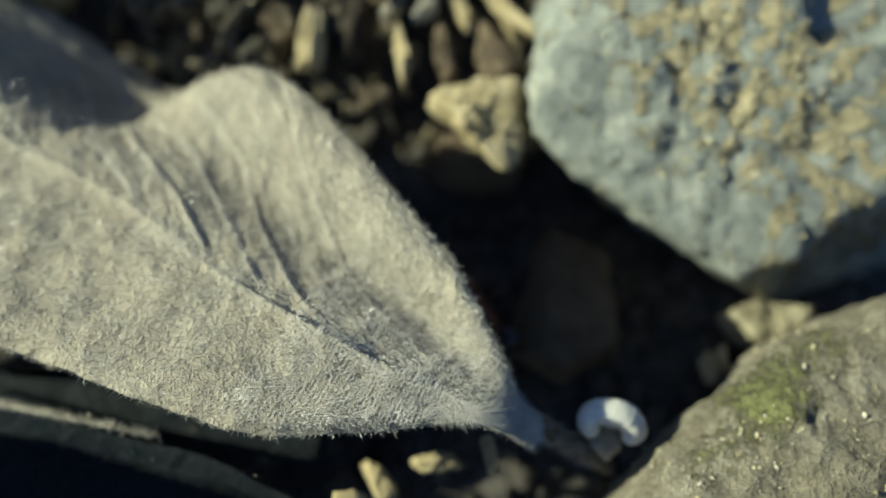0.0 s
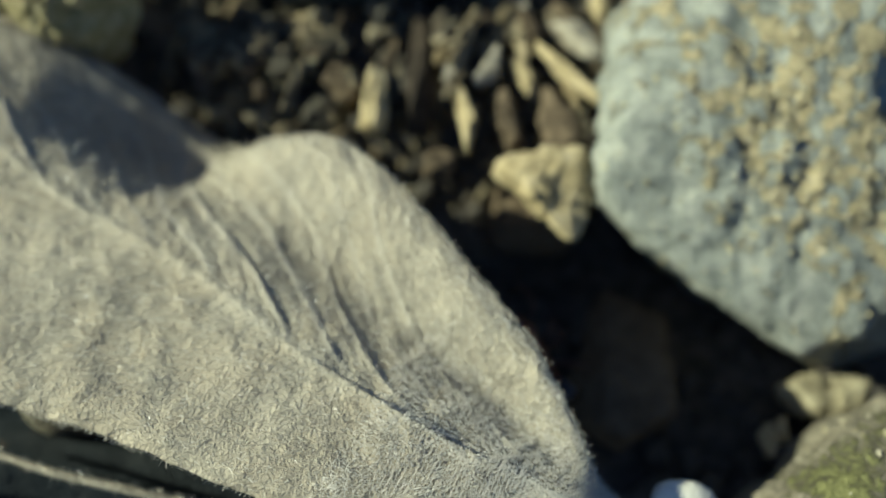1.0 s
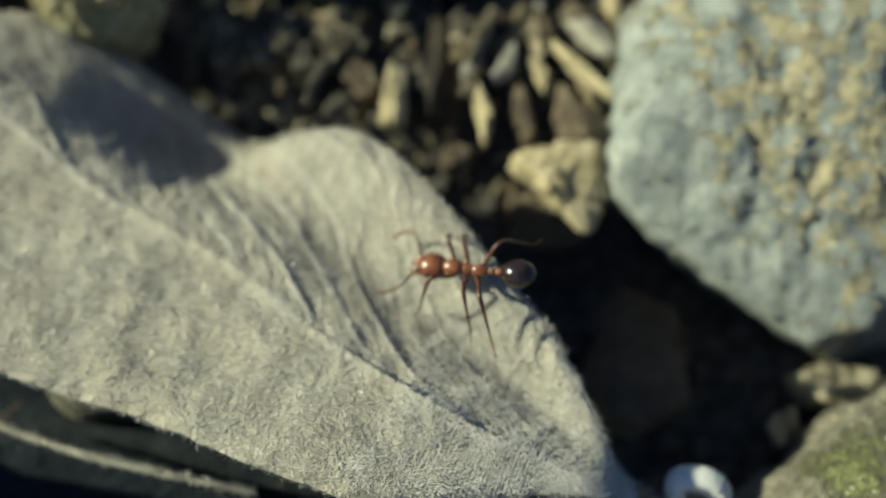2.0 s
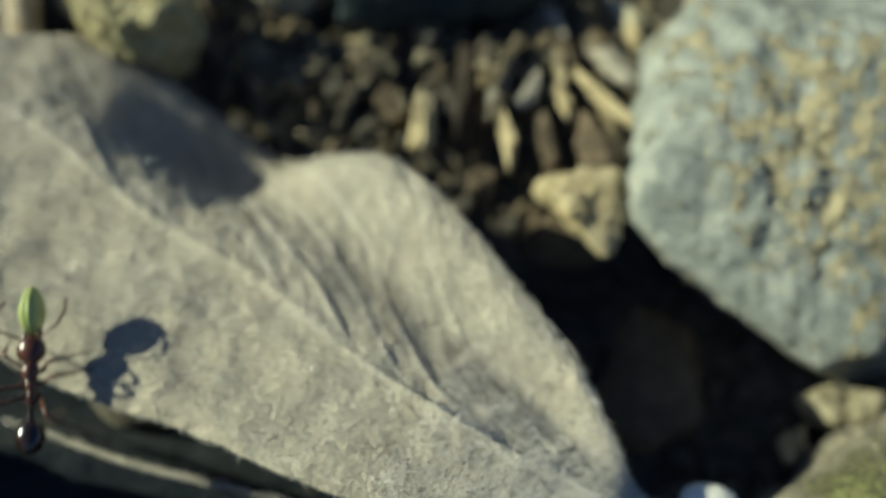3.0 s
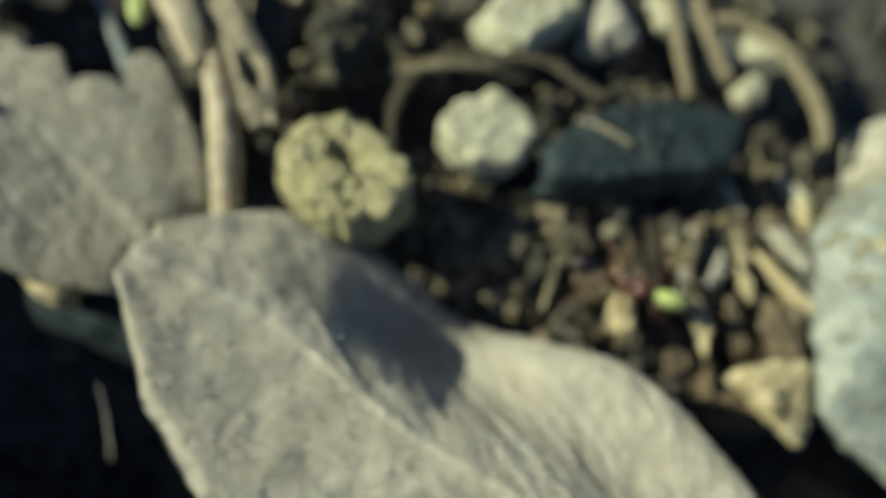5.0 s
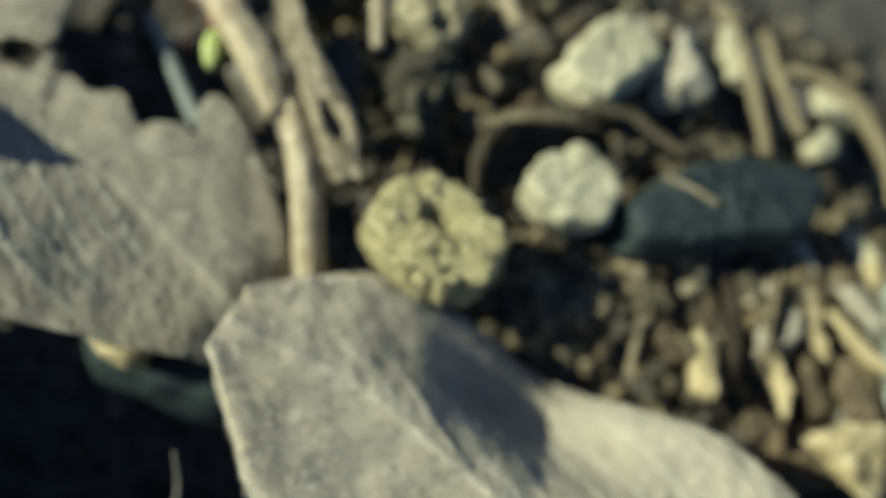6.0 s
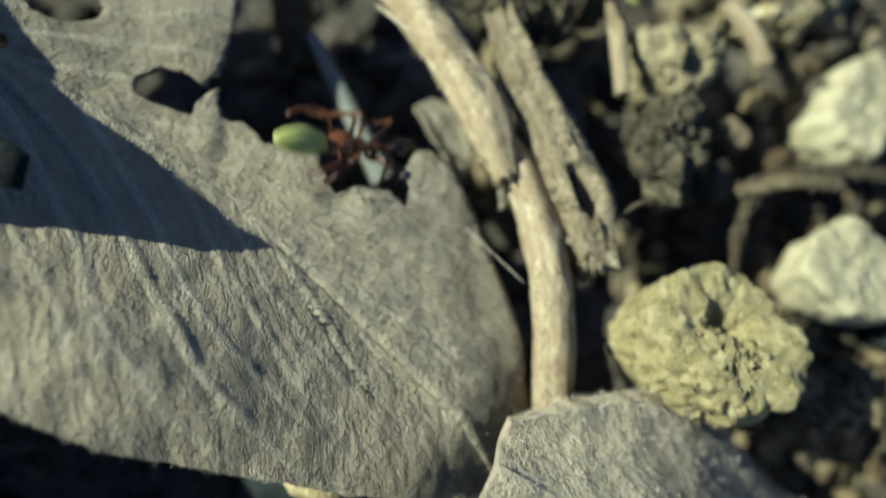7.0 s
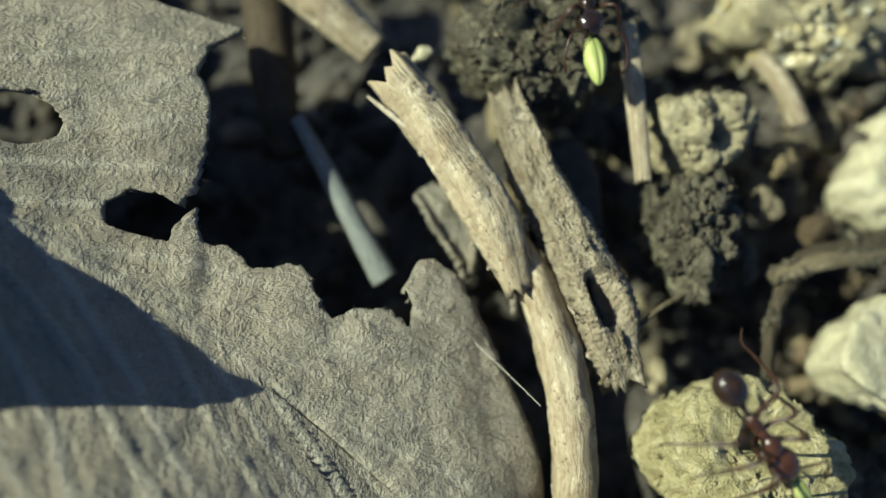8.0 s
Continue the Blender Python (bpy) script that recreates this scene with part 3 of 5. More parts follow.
def relief_brown(u, v, x, y):
    tuck = -1.6 * smooth_step(0.87, 0.97, u)
    if v > 0:
        lobe = smooth_step(0.3, 0.7, v) * (1 - smooth_step(0.54, 0.62, u))
        z = -0.4 * v * v + lobe * (1.6 * smooth_step(0.15, 0.5, u) - 0.8) + 0.2 * math.sin(9 * u + 2 * v) + tuck
        z += 0.2 * bell(x, y, -38.3, 37.2, 0.45, 1.4) - 0.12 * bell(x, y, -37.6, 36.6, 0.5, 0.9) + 0.16 * bell(x, y, -36.8, 36.6, 0.6, 0.9) + 0.2 * bell(x, y, -35.1, 36.0, 0.8, 1.2)
        z += 0.3 * bell(x, y, -32.7, 34.7, 1.1, 0.9) + 0.35 * bell(x, y, -30.2, 36.0, 1.4, 2.2) - 0.15 * bell(x, y, -34.0, 34.8, 0.7, 0.9)
        return z + 0.6 * bell(x, y, -39.0, 41.0, 1.6, 2.2)
    return 2.3 * min(1.0, -v / 0.72) * smooth_step(0.05, 0.3, u) * (1 - smooth_step(0.6, 0.9, u)) - 0.3 * abs(v) - 0.6 * smooth_step(0.68, 1.05, -v) * (1 - smooth_step(0.7, 0.9, u)) - 0.4 * smooth_step(0.7, 1.0, -v) + 0.15 * math.sin(7 * u) + tuck


EATEN = [(-49, 47.5), (-43.4, 46.9), (-40.3, 46.2), (-36.9, 45.0), (-38.0, 44.3), (-38.3, 43.3), (-37.9, 42.2), (-37.9, 41.1), (-38.2, 39.8), (-38.7, 38.9), (-39.2, 39.2), (-40.1, 39.4), (-40.9, 38.9), (-40.9, 38.2),
         (-40.6, 38.1), (-39.8, 37.9), (-38.9, 37.7), (-38.8, 38.3), (-38.2, 38.8), (-38.0, 37.7), (-37.2, 37.6), (-36.7, 37.2), (-36.5, 36.8), (-35.6, 36.9), (-35.2, 37.1), (-34.6, 36.7), (-34.4, 36.1), (-33.8, 35.3),
         (-33.2, 35.6), (-32.1, 35.5), (-31.4, 34.9), (-31.2, 35.8), (-31.5, 36.4), (-31.0, 37.2), (-30.5, 37.3), (-29.7, 36.7), (-28.8, 35.1), (-27.9, 33.2), (-27.2, 31.7), (-26.6, 29.5), (-25.4, 27.0), (-18, 27), (-18, 62), (-49, 62)]
brown_leaf, brown_label, _ = leaf(
    "eaten_leaf", "grey-brown felted dry leaf with an eaten ragged margin and holes", [(-57, 44, 0.6), (-45.0, 38.8, 0.9), (-39.4, 35.9, 1.0), (-35.3, 32.9, 1.0), (-29.0, 27.6, 0.4), (-26.0, 25.0, -0.4)],
    [(0, 4.0), (0.18, 8.0), (0.344, 10.4), (0.465, 11.0), (0.54, 10.6), (0.63, 9.2), (0.7, 8.0), (0.8, 6.6), (0.88, 5.2), (0.95, 3.6), (1, 2.0)],
    [(0, 4.0), (0.27, 8.6), (0.49, 9.5), (0.608, 9.1), (0.676, 8.2), (0.765, 6.2), (0.856, 4.1), (0.93, 2.0), (1, 0.8)],
    relief_brown, FELT_BROWN, 12, 0.55, holes=[(-43.7, 41.6, 1.4, 0.9, -0.2), (-45.6, 39.4, 0.6, 0.45, 0.3)], cut=EATEN,
    seed=9, edge=0.035, fuzz=15000, base=(-45.0, 38.8, 0.9), rows=300, cols=170, ribs=0.17, rib_low=2.1, rib_up=0.8)
tagged(brown_leaf, brown_label, "leaf")


def relief_dark(u, v, x, y):
    return (-0.6 * v if v > 0 else 0.5 * v) + 0.9 * smooth_step(0.8, 1.0, v)


# the blade's colour carries the shade under the grey leaf
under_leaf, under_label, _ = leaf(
    "shade_toned_leaf", "leaf toned dark for shade, with a curled pale rim, under another leaf", [(-29, 8.2, -2.6), (-20, 6.3, -2.0), (-12, 4.9, -1.8), (-2, 4.6, -2.4)],
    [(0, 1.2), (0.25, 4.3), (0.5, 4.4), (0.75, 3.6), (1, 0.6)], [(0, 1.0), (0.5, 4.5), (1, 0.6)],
    relief_dark, SHADE_TONED_LEAF, 7, 0.3, seed=13, fuzz=900, base=(-20, 6.3, -2.0), rows=90, cols=60)
RIM = [(-22.6, 11.6, -1.5), (-20.3, 11.0, -1.2), (-17.2, 10.1, -1.0), (-13.6, 9.4, -1.0), (-10.6, 8.9, -1.4)]


pv, pf, _ = tube_mesh(RIM, [0.04, 0.13, 0.15, 0.12, 0.04], 8, 0.9, 5, True, 110, 0.6)
rim = part("rim", np.array(pv) - np.array((-20, 6.3, -2.0)), pf, FELT, under_leaf, "pale hairy curled rim")
hv, hf = hairs_along(RIM, 1500, 0.42, 6)
part("rim_hair", hv - np.array((-20, 6.3, -2.0)), hf, HAIR, rim, "fine pale hairs", False)["kind"] = "stuff"
tagged(under_leaf, under_label, "leaf")

# added dark sheet: stands for the shade between the grey leaf and the rim
shade_sheet, shade_sheet_label, _ = leaf(
    "shade_toned_leaf", "dark leaf-shaped sheet added as shade below the grey leaf", [(-33, 13.5, -5.5), (-24, 12.6, -4.6), (-15, 11.2, -4.0), (-5, 9.6, -4.2)],
    [(0, 1.0), (0.3, 3.2), (0.7, 3.0), (1, 0.5)], [(0, 1.0), (0.3, 3.4), (0.7, 3.0), (1, 0.5)], relief_dark, SHADE_TONED_LEAF, 6, 0.3, seed=15, base=(-24, 12.6, -4.6), rows=60, cols=40)
tagged(shade_sheet, shade_sheet_label, "leaf")

# its wide hind part is unseen, added to keep sky light off the eaten leaf
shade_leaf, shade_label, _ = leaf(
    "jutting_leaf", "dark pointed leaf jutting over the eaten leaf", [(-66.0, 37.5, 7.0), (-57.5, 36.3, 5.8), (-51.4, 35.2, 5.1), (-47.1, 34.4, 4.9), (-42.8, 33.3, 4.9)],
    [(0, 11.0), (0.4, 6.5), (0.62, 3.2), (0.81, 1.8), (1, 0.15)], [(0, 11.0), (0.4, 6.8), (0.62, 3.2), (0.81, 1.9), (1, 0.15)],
    lambda u, v, x, y: 0.3 * v + 0.2 * math.sin(5 * u), SHADE_TONED_LEAF, 6, 0.2, seed=17, base=(-57.5, 36.3, 6.2), rows=50, cols=30)
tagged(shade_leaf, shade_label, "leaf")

# ---- rocks and stones ----
ROCK_CENTRE = np.array((10.5, 24.3, -1.8))
ROCK_FACES = [((-1, 0.12, -0.08), (3.1, 23.5, 1.0)), ((-1, 0.1, 0.5), (3.2, 24.0, 1.7)), ((-0.46, 0.0, 0.89), (3.9, 24.0, 2.5)), ((-0.75, -0.6, -0.55), (4.0, 19.4, 0.8)), ((-0.6, -0.5, 0.6), (4.2, 19.6, 1.2)),
              ((-0.6, -0.8, -0.52), (7.5, 17.8, -0.9)), ((-0.02, -0.5, 0.87), (12.0, 15.5, -1.9)), ((0.0, -1.0, -0.1), (11.6, 15.2, -2.5)), ((-0.25, -0.32, 0.91), (9.5, 21.4, 3.3)),
              ((0.42, -0.9, 0.1), (14.6, 16.8, -2.3)), ((-0.08, -0.5, 0.86), (15.5, 19.0, 0.6)), ((-0.22, 0.05, 0.97), (11, 26, 4.9)), ((0.15, 0.0, 0.98), (19, 26, 5.2)), ((-0.62, 0.6, 0.35), (4.4, 30.6, 1.8)), ((-0.2, 1, 0.15), (9, 34.6, 0)),
              ((0, 0.5, 0.85), (10, 31, 3.8)), ((1, 0.1, 0.1), (26, 26, 0)), ((0, 0, -1), (10, 24, -9.5))]
rock_v, rock_f = stone_mesh(ROCK_CENTRE, [(n, float(np.dot(np.asarray(n) / np.linalg.norm(n), np.asarray(p) - ROCK_CENTRE))) for n, p in ROCK_FACES], 34, 0.34, 3.2, 21, 6, 6, 0.35,
                            [((5.6, -7.2, -1.9), 0.13, 1.6), ((6.2, 1.2, 6.0), 0.14, 1.2), ((-1.5, 3.0, 6.8), 0.12, 0.5)])
for k, p in enumerate(rock_v - ROCK_CENTRE):
    near = noise.voronoi(Vector(p * 0.42), distance_metric="DISTANCE")[0]
    chip = noise.voronoi(Vector(p * 1.3), distance_metric="DISTANCE")[0]
    rock_v[k] += p / np.linalg.norm(p) * (0.5 * (near[1] - near[0]) ** 0.7 - 0.3 + 0.22 * (chip[1] - chip[0]))
tagged(thing("rock", rock_v, rock_f, BLUE_ROCK, (10.5, 24.5, -9.5)), "large blue-grey broken rock with a crumbly yellow lichen crust", "rock")
# unseen rock, added and shaped to keep sun off the leaf inside the rim
block("rock", "unseen tall rock added beside the leaves to cast shade", "rock", [(-78, -24), (-78, 6), (-66, 13.2), (-48, 13.4), (-45, 12.8), (-45, -22)], 3.0, 20.5, -13.5, GREEN_ROCK, 30, slope=0.03, power=30, rough=0.4, lump=5.0, level=4, under=0.03, tops=[((0, 0.97, 0.232), 14.1)])
# unseen rock, added to block the sun from the ground below the eaten leaf
block("rock", "unseen brown rock added beyond the eaten leaf to shade the ground", "rock", [(-74, 30), (-55, 29.5), (-51, 25), (-50.5, 16), (-52, 4), (-74, 2)], -2.5, 3.6, -13.5, GREEN_ROCK, 29, slope=0.05, power=14, rough=0.6, lump=5.0, level=4)
block("mossy_rock", "olive-brown rock with a faint green film", "rock",
      [(4.4, 5.4), (5.6, 7.5), (8.1, 10.2), (9.7, 11.4), (11.8, 13.1), (15.0, 14.4), (19, 15.4), (24, 4), (17, -5), (6, -3)], -4.0, 0.6, -10.0, GREEN_ROCK, 33, slope=0.1, power=20, rough=0.5, lump=3.0, level=6, tops=[((-0.45, 0.45, 0.75), 5.0), ((-0.2, -0.2, 1.0), 4.3)], pits=0.3)
block("stone_flake", "olive lichened flake wedged between two rocks", "stone", [(11.6, 15.3), (13.4, 15.9), (15.6, 15.7), (15.0, 14.2), (12.3, 13.9)], -5.2, -4.3, -7.5, OLIVE_CLOD, 34, slope=0.2, power=14, rough=0.35, lump=1.2, level=5)
block("tan_stone", "small tan three-cornered stone chip", "stone", [(-1.1, 23.0), (-0.4, 23.6), (1.1, 23.9), (2.8, 23.8), (2.75, 21.0), (2.4, 19.8), (1.5, 20.2), (0.1, 21.6)], -0.5, 0.4, -1.3, TAN_STONE, 5, slope=0.05, power=30, rough=0.3, lump=1.0, level=5, pits=0.3, tops=[((0.25, -0.3, 0.9), 0.75)])
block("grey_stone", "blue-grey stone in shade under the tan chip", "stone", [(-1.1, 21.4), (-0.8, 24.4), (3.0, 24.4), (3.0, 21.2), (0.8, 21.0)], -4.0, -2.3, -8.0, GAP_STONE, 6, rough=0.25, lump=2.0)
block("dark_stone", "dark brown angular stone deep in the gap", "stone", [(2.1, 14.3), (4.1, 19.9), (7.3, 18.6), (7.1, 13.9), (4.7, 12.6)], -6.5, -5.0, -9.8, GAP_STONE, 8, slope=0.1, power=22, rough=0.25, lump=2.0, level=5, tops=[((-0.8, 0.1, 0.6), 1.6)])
block("yellow_clod", "pale yellow crumbly clod with a pitted face", "clod",
      [(-23.7, 31.0), (-22.9, 32.5), (-21.3, 33.3), (-19.8, 33.4), (-18.0, 31.8), (-16.9, 30.0), (-17.8, 28.1), (-19.6, 27.6), (-21.6, 28.1), (-23.0, 29.5)], 1.7, 4.0, -2.2, YELLOW_CLOD, 11, slope=0.08, power=12, rough=0.38, lump=1.5, level=6, pits=0.42, dents=[((0.0, 0.3, 0.95), 0.17, 1.1), ((0.22, 0.12, 0.95), 0.14, 1.0), ((0.55, -0.15, 0.75), 0.12, 0.4)])
block("chalk_stone", "chalky white angular stone", "stone", [(-16.2, 33.7), (-15.2, 35.2), (-13.5, 36.2), (-11.7, 35.4), (-11.1, 33.9), (-12.3, 31.9), (-14.6, 32.0)], 1.8, 3.0, -1.0, CHALK, 12, slope=0.0, power=15, rough=0.3, lump=1.6, level=5, pits=0.1)
block("chalk_stone", "chalky white wedge of stone", "stone", [(-14.4, 40.5), (-11.6, 44.2), (-8.8, 44.6), (-8.3, 41.8), (-11.6, 38.8), (-12.8, 39.0)], 2.0, 3.4, -0.6, CHALK, 14, slope=0.2, power=15, rough=0.32, lump=1.2, level=5, pits=0.25)
block("slate", "dark blue-grey flat slate stone in shade", "stone", [(-11.2, 33.4), (-8.0, 35.7), (-5.0, 36.9), (-0.2, 36.4), (-0.4, 33.4), (-1.4, 32.0), (-6.1, 31.5), (-10.7, 30.4)], 1.4, 3.1, -2.0, SLATE_AND_SHADE, 15, slope=0.2, power=14, rough=0.34, lump=1.6, level=6, pits=0.3)
block("earth_clod", "dark rough crumb of earth beside the twigs", "clod", [(-22.6, 40.2), (-20.6, 40.8), (-19.6, 40.2), (-19.6, 38.5), (-20.9, 35.6), (-21.8, 36.0), (-22.8, 38.4)], 2.0, 3.6, -1.0, EARTH, 16, slope=0.2, power=7, rough=0.65, lump=0.9, level=6, pits=0.5)
block("earth_clod", "light brown horseshoe lump of earth among gravel", "clod", [(-22.9, 42.9), (-21.1, 43.6), (-18.9, 43.7), (-18.5, 42.6), (-19.5, 41.0), (-20.8, 40.4), (-22.2, 41.4)], 2.3, 4.2, -0.5, OLIVE_CLOD, 18, slope=0.2, power=9, rough=0.4, lump=1.3, level=6, pits=0.35, dents=[((0.15, -0.45, 0.9), 0.24, 1.3), ((-0.7, 0.7, 0.6), 0.2, 0.6)])
block("earth_clod", "dark lumpy earth crumb with pale grit", "clod", [(-30.4, 45.3), (-28.3, 46.9), (-22.8, 47.4), (-22.7, 44.6), (-24.7, 43.2), (-26.6, 42.9), (-28.7, 43.5)], 2.0, 3.6, -2.5, EARTH, 19, slope=0.2, power=7, rough=0.75, lump=1.0, level=6, pits=0.6)
block("dark_stone", "smooth stone behind the hollow twig, toned dark for its shade", "stone", [(-26.4, 41.6), (-25.0, 43.0), (-23.8, 42.0), (-23.6, 38.2), (-24.6, 37.4), (-25.8, 39.0)], -0.2, 1.2, -4.0, SHADE_TONED_STONE, 36, slope=0.2, power=8, rough=0.1, lump=2.0)
block("gravel_lump", "yellowish crumbly lump of lichened gravel", "clod", [(-19.3, 46.5), (-18.4, 49.1), (-11.6, 49.1), (-11.8, 45.6), (-14.4, 44.9)], 2.3, 4.0, -0.5, OLIVE_CLOD, 28, slope=0.15, power=9, rough=0.7, lump=1.2, level=5, pits=1.0)
block("pale_stone", "pale stone behind the large rock", "stone", [(6.4, 34.2), (8.0, 38.0), (12.5, 37.5), (13.5, 34.5), (9.0, 33.0)], 0.6, 2.4, -3.5, PALE_STONE, 22, rough=0.3, lump=2.0)
block("soil_clod", "brown soil clod under the grey leaf", "clod", [(-22, 17), (-16, 20), (-11, 17), (-14, 12), (-19, 12)], -3.0, 1.6, -9.0, EARTH, 23, rough=0.4, lump=2.0)
block("soil_clod", "brown soil clod under the eaten leaf", "clod", [(-43, 36), (-38, 36.5), (-35, 32), (-39, 29.5), (-43, 31)], -4.0, 0.4, -9.0, EARTH, 24, rough=0.4, lump=2.0)
block("soil_clod", "dark clod holding up the jutting leaf", "clod", [(-76, 43), (-67, 45), (-62, 40), (-64, 33), (-73, 33)], -1.0, 8.0, -9.0, EARTH, 25, rough=0.4, lump=2.0)
# slate tone here is the deep shade below the leaf edge, put into colour
block("soil_clod", "clod under the leaf edge, toned dark for shade", "clod", [(-36.5, 28.5), (-27.5, 27.5), (-26.5, 24.5), (-29, 23.4), (-35.5, 25.2)], -6.0, -3.6, -12.0, SLATE_AND_SHADE, 37, rough=0.4, lump=2.0)
# added to keep sun off the gap; its dark tone is painted shade
block("soil_clod", "clod added beside the shaded leaf, toned dark for shade", "clod", [(-37, 3), (-36, 11), (-31, 12.5), (-28.6, 10), (-28, 2), (-33, 0)], -8.0, -4.6, -16.0, SLATE_AND_SHADE, 38, slope=0.05, power=14, rough=0.3, lump=2.0, under=0.1)
block("yellow_chip", "ochre stone chip under the leaf edge", "stone", [(-35.2, 26.4), (-33.8, 26.8), (-32.0, 26.2), (-32.8, 24.9), (-34.4, 25.2)], -2.2, -1.4, -4.2, TAN_STONE, 26, rough=0.2, lump=1.0)
block("yellow_chip", "pale cream stone chip between the two leaves", "stone", [(-29.6, 25.6), (-28.4, 25.6), (-27.6, 23.7), (-29.0, 23.4)], -2.0, -1.0, -4.2, CHALK, 27, rough=0.15, lump=1.0)


def crumbs_on(ob, count, size, material, seed, name, label, region=None, sink=0.2):
    """Loose crumbs that cling to a stone, joined into one part of it."""
    rnd = random.Random(seed)
    polys = [p for p in ob.data.polygons if p.normal.z > 0.15]
    dv, df = ball(1)
    verts, faces = [], []
    tries = 0
    while len(verts) < count and tries < count * 60:
        tries += 1
        p = rnd.choice(polys)
        c = np.array(p.center) / MM
        w = c + np.array(ob.location) / MM
        k = noise.noise(Vector((w[0] * 0.35, w[1] * 0.35, seed)))
        if (region and rnd.random() > region(w[0], w[1]) + 0.35 * k) or (not region and k < -0.1):
            continue
        r = size[0] * (size[1] / size[0]) ** (rnd.random() ** 2)
        jig = 1 + 0.3 * np.array([rnd.uniform(-1, 1) for _ in dv])
        m = np.array(Euler((rnd.uniform(0, 6), rnd.uniform(0, 6), rnd.uniform(0, 6))).to_matrix())
        base = len(verts) * len(dv)
        verts.append((dv * jig[:, None] * np.array([rnd.uniform(0.8, 1.5), rnd.uniform(0.6, 1.1), rnd.uniform(0.5, 0.9)]) * r) @ m + c + np.array(p.normal) * r * (0.6 - sink) + np.array([rnd.uniform(-0.1, 0.1), rnd.uniform(-0.1, 0.1), 0]))
        faces.extend([tuple(i + base for i in f) for f in df])
    if verts:
        o = part(name, np.vstack(verts), faces, material, ob, label, False)
        o["kind"] = "stuff"


def pebble(x, y, z, rx, ry, rz, yaw, seed, label="small dusty pebble in the rubble", material=None, name="pebble", rough=0.36):
    v, f = pebble_mesh(rx, ry, rz, seed, 4, rough)
    q = radians(yaw)
    r = np.array([[math.cos(q), -math.sin(q), 0], [math.sin(q), math.cos(q), 0], [0, 0, 1]])
    ob = new(name, mesh_of(name, v @ r.T, f, material or PEBBLE))
    ob.location = (x * MM, y * MM, z * MM)
    return tagged(ob, label, "pebble", "rubble between the rocks")


BROWN_STONE = stone_material("brown_stone", (0.028, 0.021, 0.012), (0.095, 0.07, 0.04), (0.22, 0.168, 0.098), 1.0)
UMBER = stone_material("umber_bark", (0.012, 0.009, 0.006), (0.035, 0.026, 0.016), (0.075, 0.055, 0.033), 0.7)
# x, y, z, three half sizes, turn, seed, material, label
RUBBLE = [(-6.4, 26.4, 0.2, 0.72, 1.85, 0.7, -4, 1, TAN_STONE, "pale yellow oblong pebble standing out of the rubble"), (-5.9, 28.6, 0.0, 0.3, 1.6, 0.4, -12, 2, BROWN_STONE, "thin tan splinter of stone"),
          (-2.7, 29.1, 0.2, 0.36, 2.1, 0.45, -18, 3, PALE_STONE, "long pinkish sliver of stone"), (-1.3, 28.6, 0.0, 0.6, 0.85, 0.6, -10, 4, PALE_STONE, "small pale pebble in the rubble"),
          (-0.5, 25.7, -0.2, 0.72, 1.15, 0.7, 6, 5, BROWN_STONE, "dull brown rounded pebble in shade"), (1.7, 25.5, -0.1, 1.15, 1.35, 0.9, 20, 6, BROWN_STONE, "olive-brown blunt pebble by the rock"),
          (2.1, 28.0, 0.5, 0.36, 1.75, 0.4, 40, 7, TAN_STONE, "long yellow sliver leaning on pebbles"), (2.8, 30.2, 0.3, 0.8, 1.35, 0.8, 34, 8, PALE_STONE, "large pale pebble beside the rock"),
          (-2.4, 25.6, 0.2, 0.42, 1.3, 0.45, 14, 9, TAN_STONE, "thin upright yellow sliver of stone"), (-3.4, 23.8, -0.7, 1.05, 0.6, 0.6, 8, 10, BROWN_STONE, "brown flat pebble in shade"),
          (-8.3, 27.5, -0.2, 1.0, 0.95, 0.8, 15, 11, BROWN_STONE, "blunt dim brown pebble"), (-4.4, 28.3, -0.3, 0.95, 3.3, 0.7, -3, 12, UMBER, "dark brown slab of bark standing among pebbles"),
          (0.6, 30.9, 0.2, 0.55, 0.8, 0.5, 30, 13, BROWN_STONE, "small dull brown pebble"), (4.0, 32.0, 0.4, 0.6, 0.7, 0.6, 0, 14, TAN_STONE, "small tan pebble at the rock's foot"),
          (-8.1, 31.6, 0.1, 0.7, 0.7, 0.6, 0, 15, BROWN_STONE, "brown crumbly bit of gravel"), (-0.2, 32.8, 0.3, 0.5, 1.3, 0.5, 28, 16, PALE_STONE, "pale thin sliver of stone"), (1.6, 32.6, 0.3, 0.45, 1.5, 0.5, 25, 17, BROWN_STONE, "long brown sliver of stone"),
          (-1.6, 31.6, -0.1, 0.6, 0.9, 0.6, -20, 18, BROWN_STONE, "dull brown broken pebble"), (4.0, 26.6, -0.4, 0.5, 1.7, 0.6, 12, 19, BROWN_STONE, "brown sliver against the rock"), (0.4, 28.2, -0.2, 0.5, 0.9, 0.5, 20, 20, TAN_STONE, "dusty tan broken pebble"), (3.4, 33.4, 0.4, 0.5, 1.2, 0.5, 32, 21, CHALK, "pale chip behind the rock")]
for x, y, z, rx, ry, rz, yaw, k, stuff, said in RUBBLE:
    pebble(x, y, z - 0.35, 0.74 * rx, 1.15 * ry, rz, yaw, k, said, stuff)
rnd = random.Random(58)
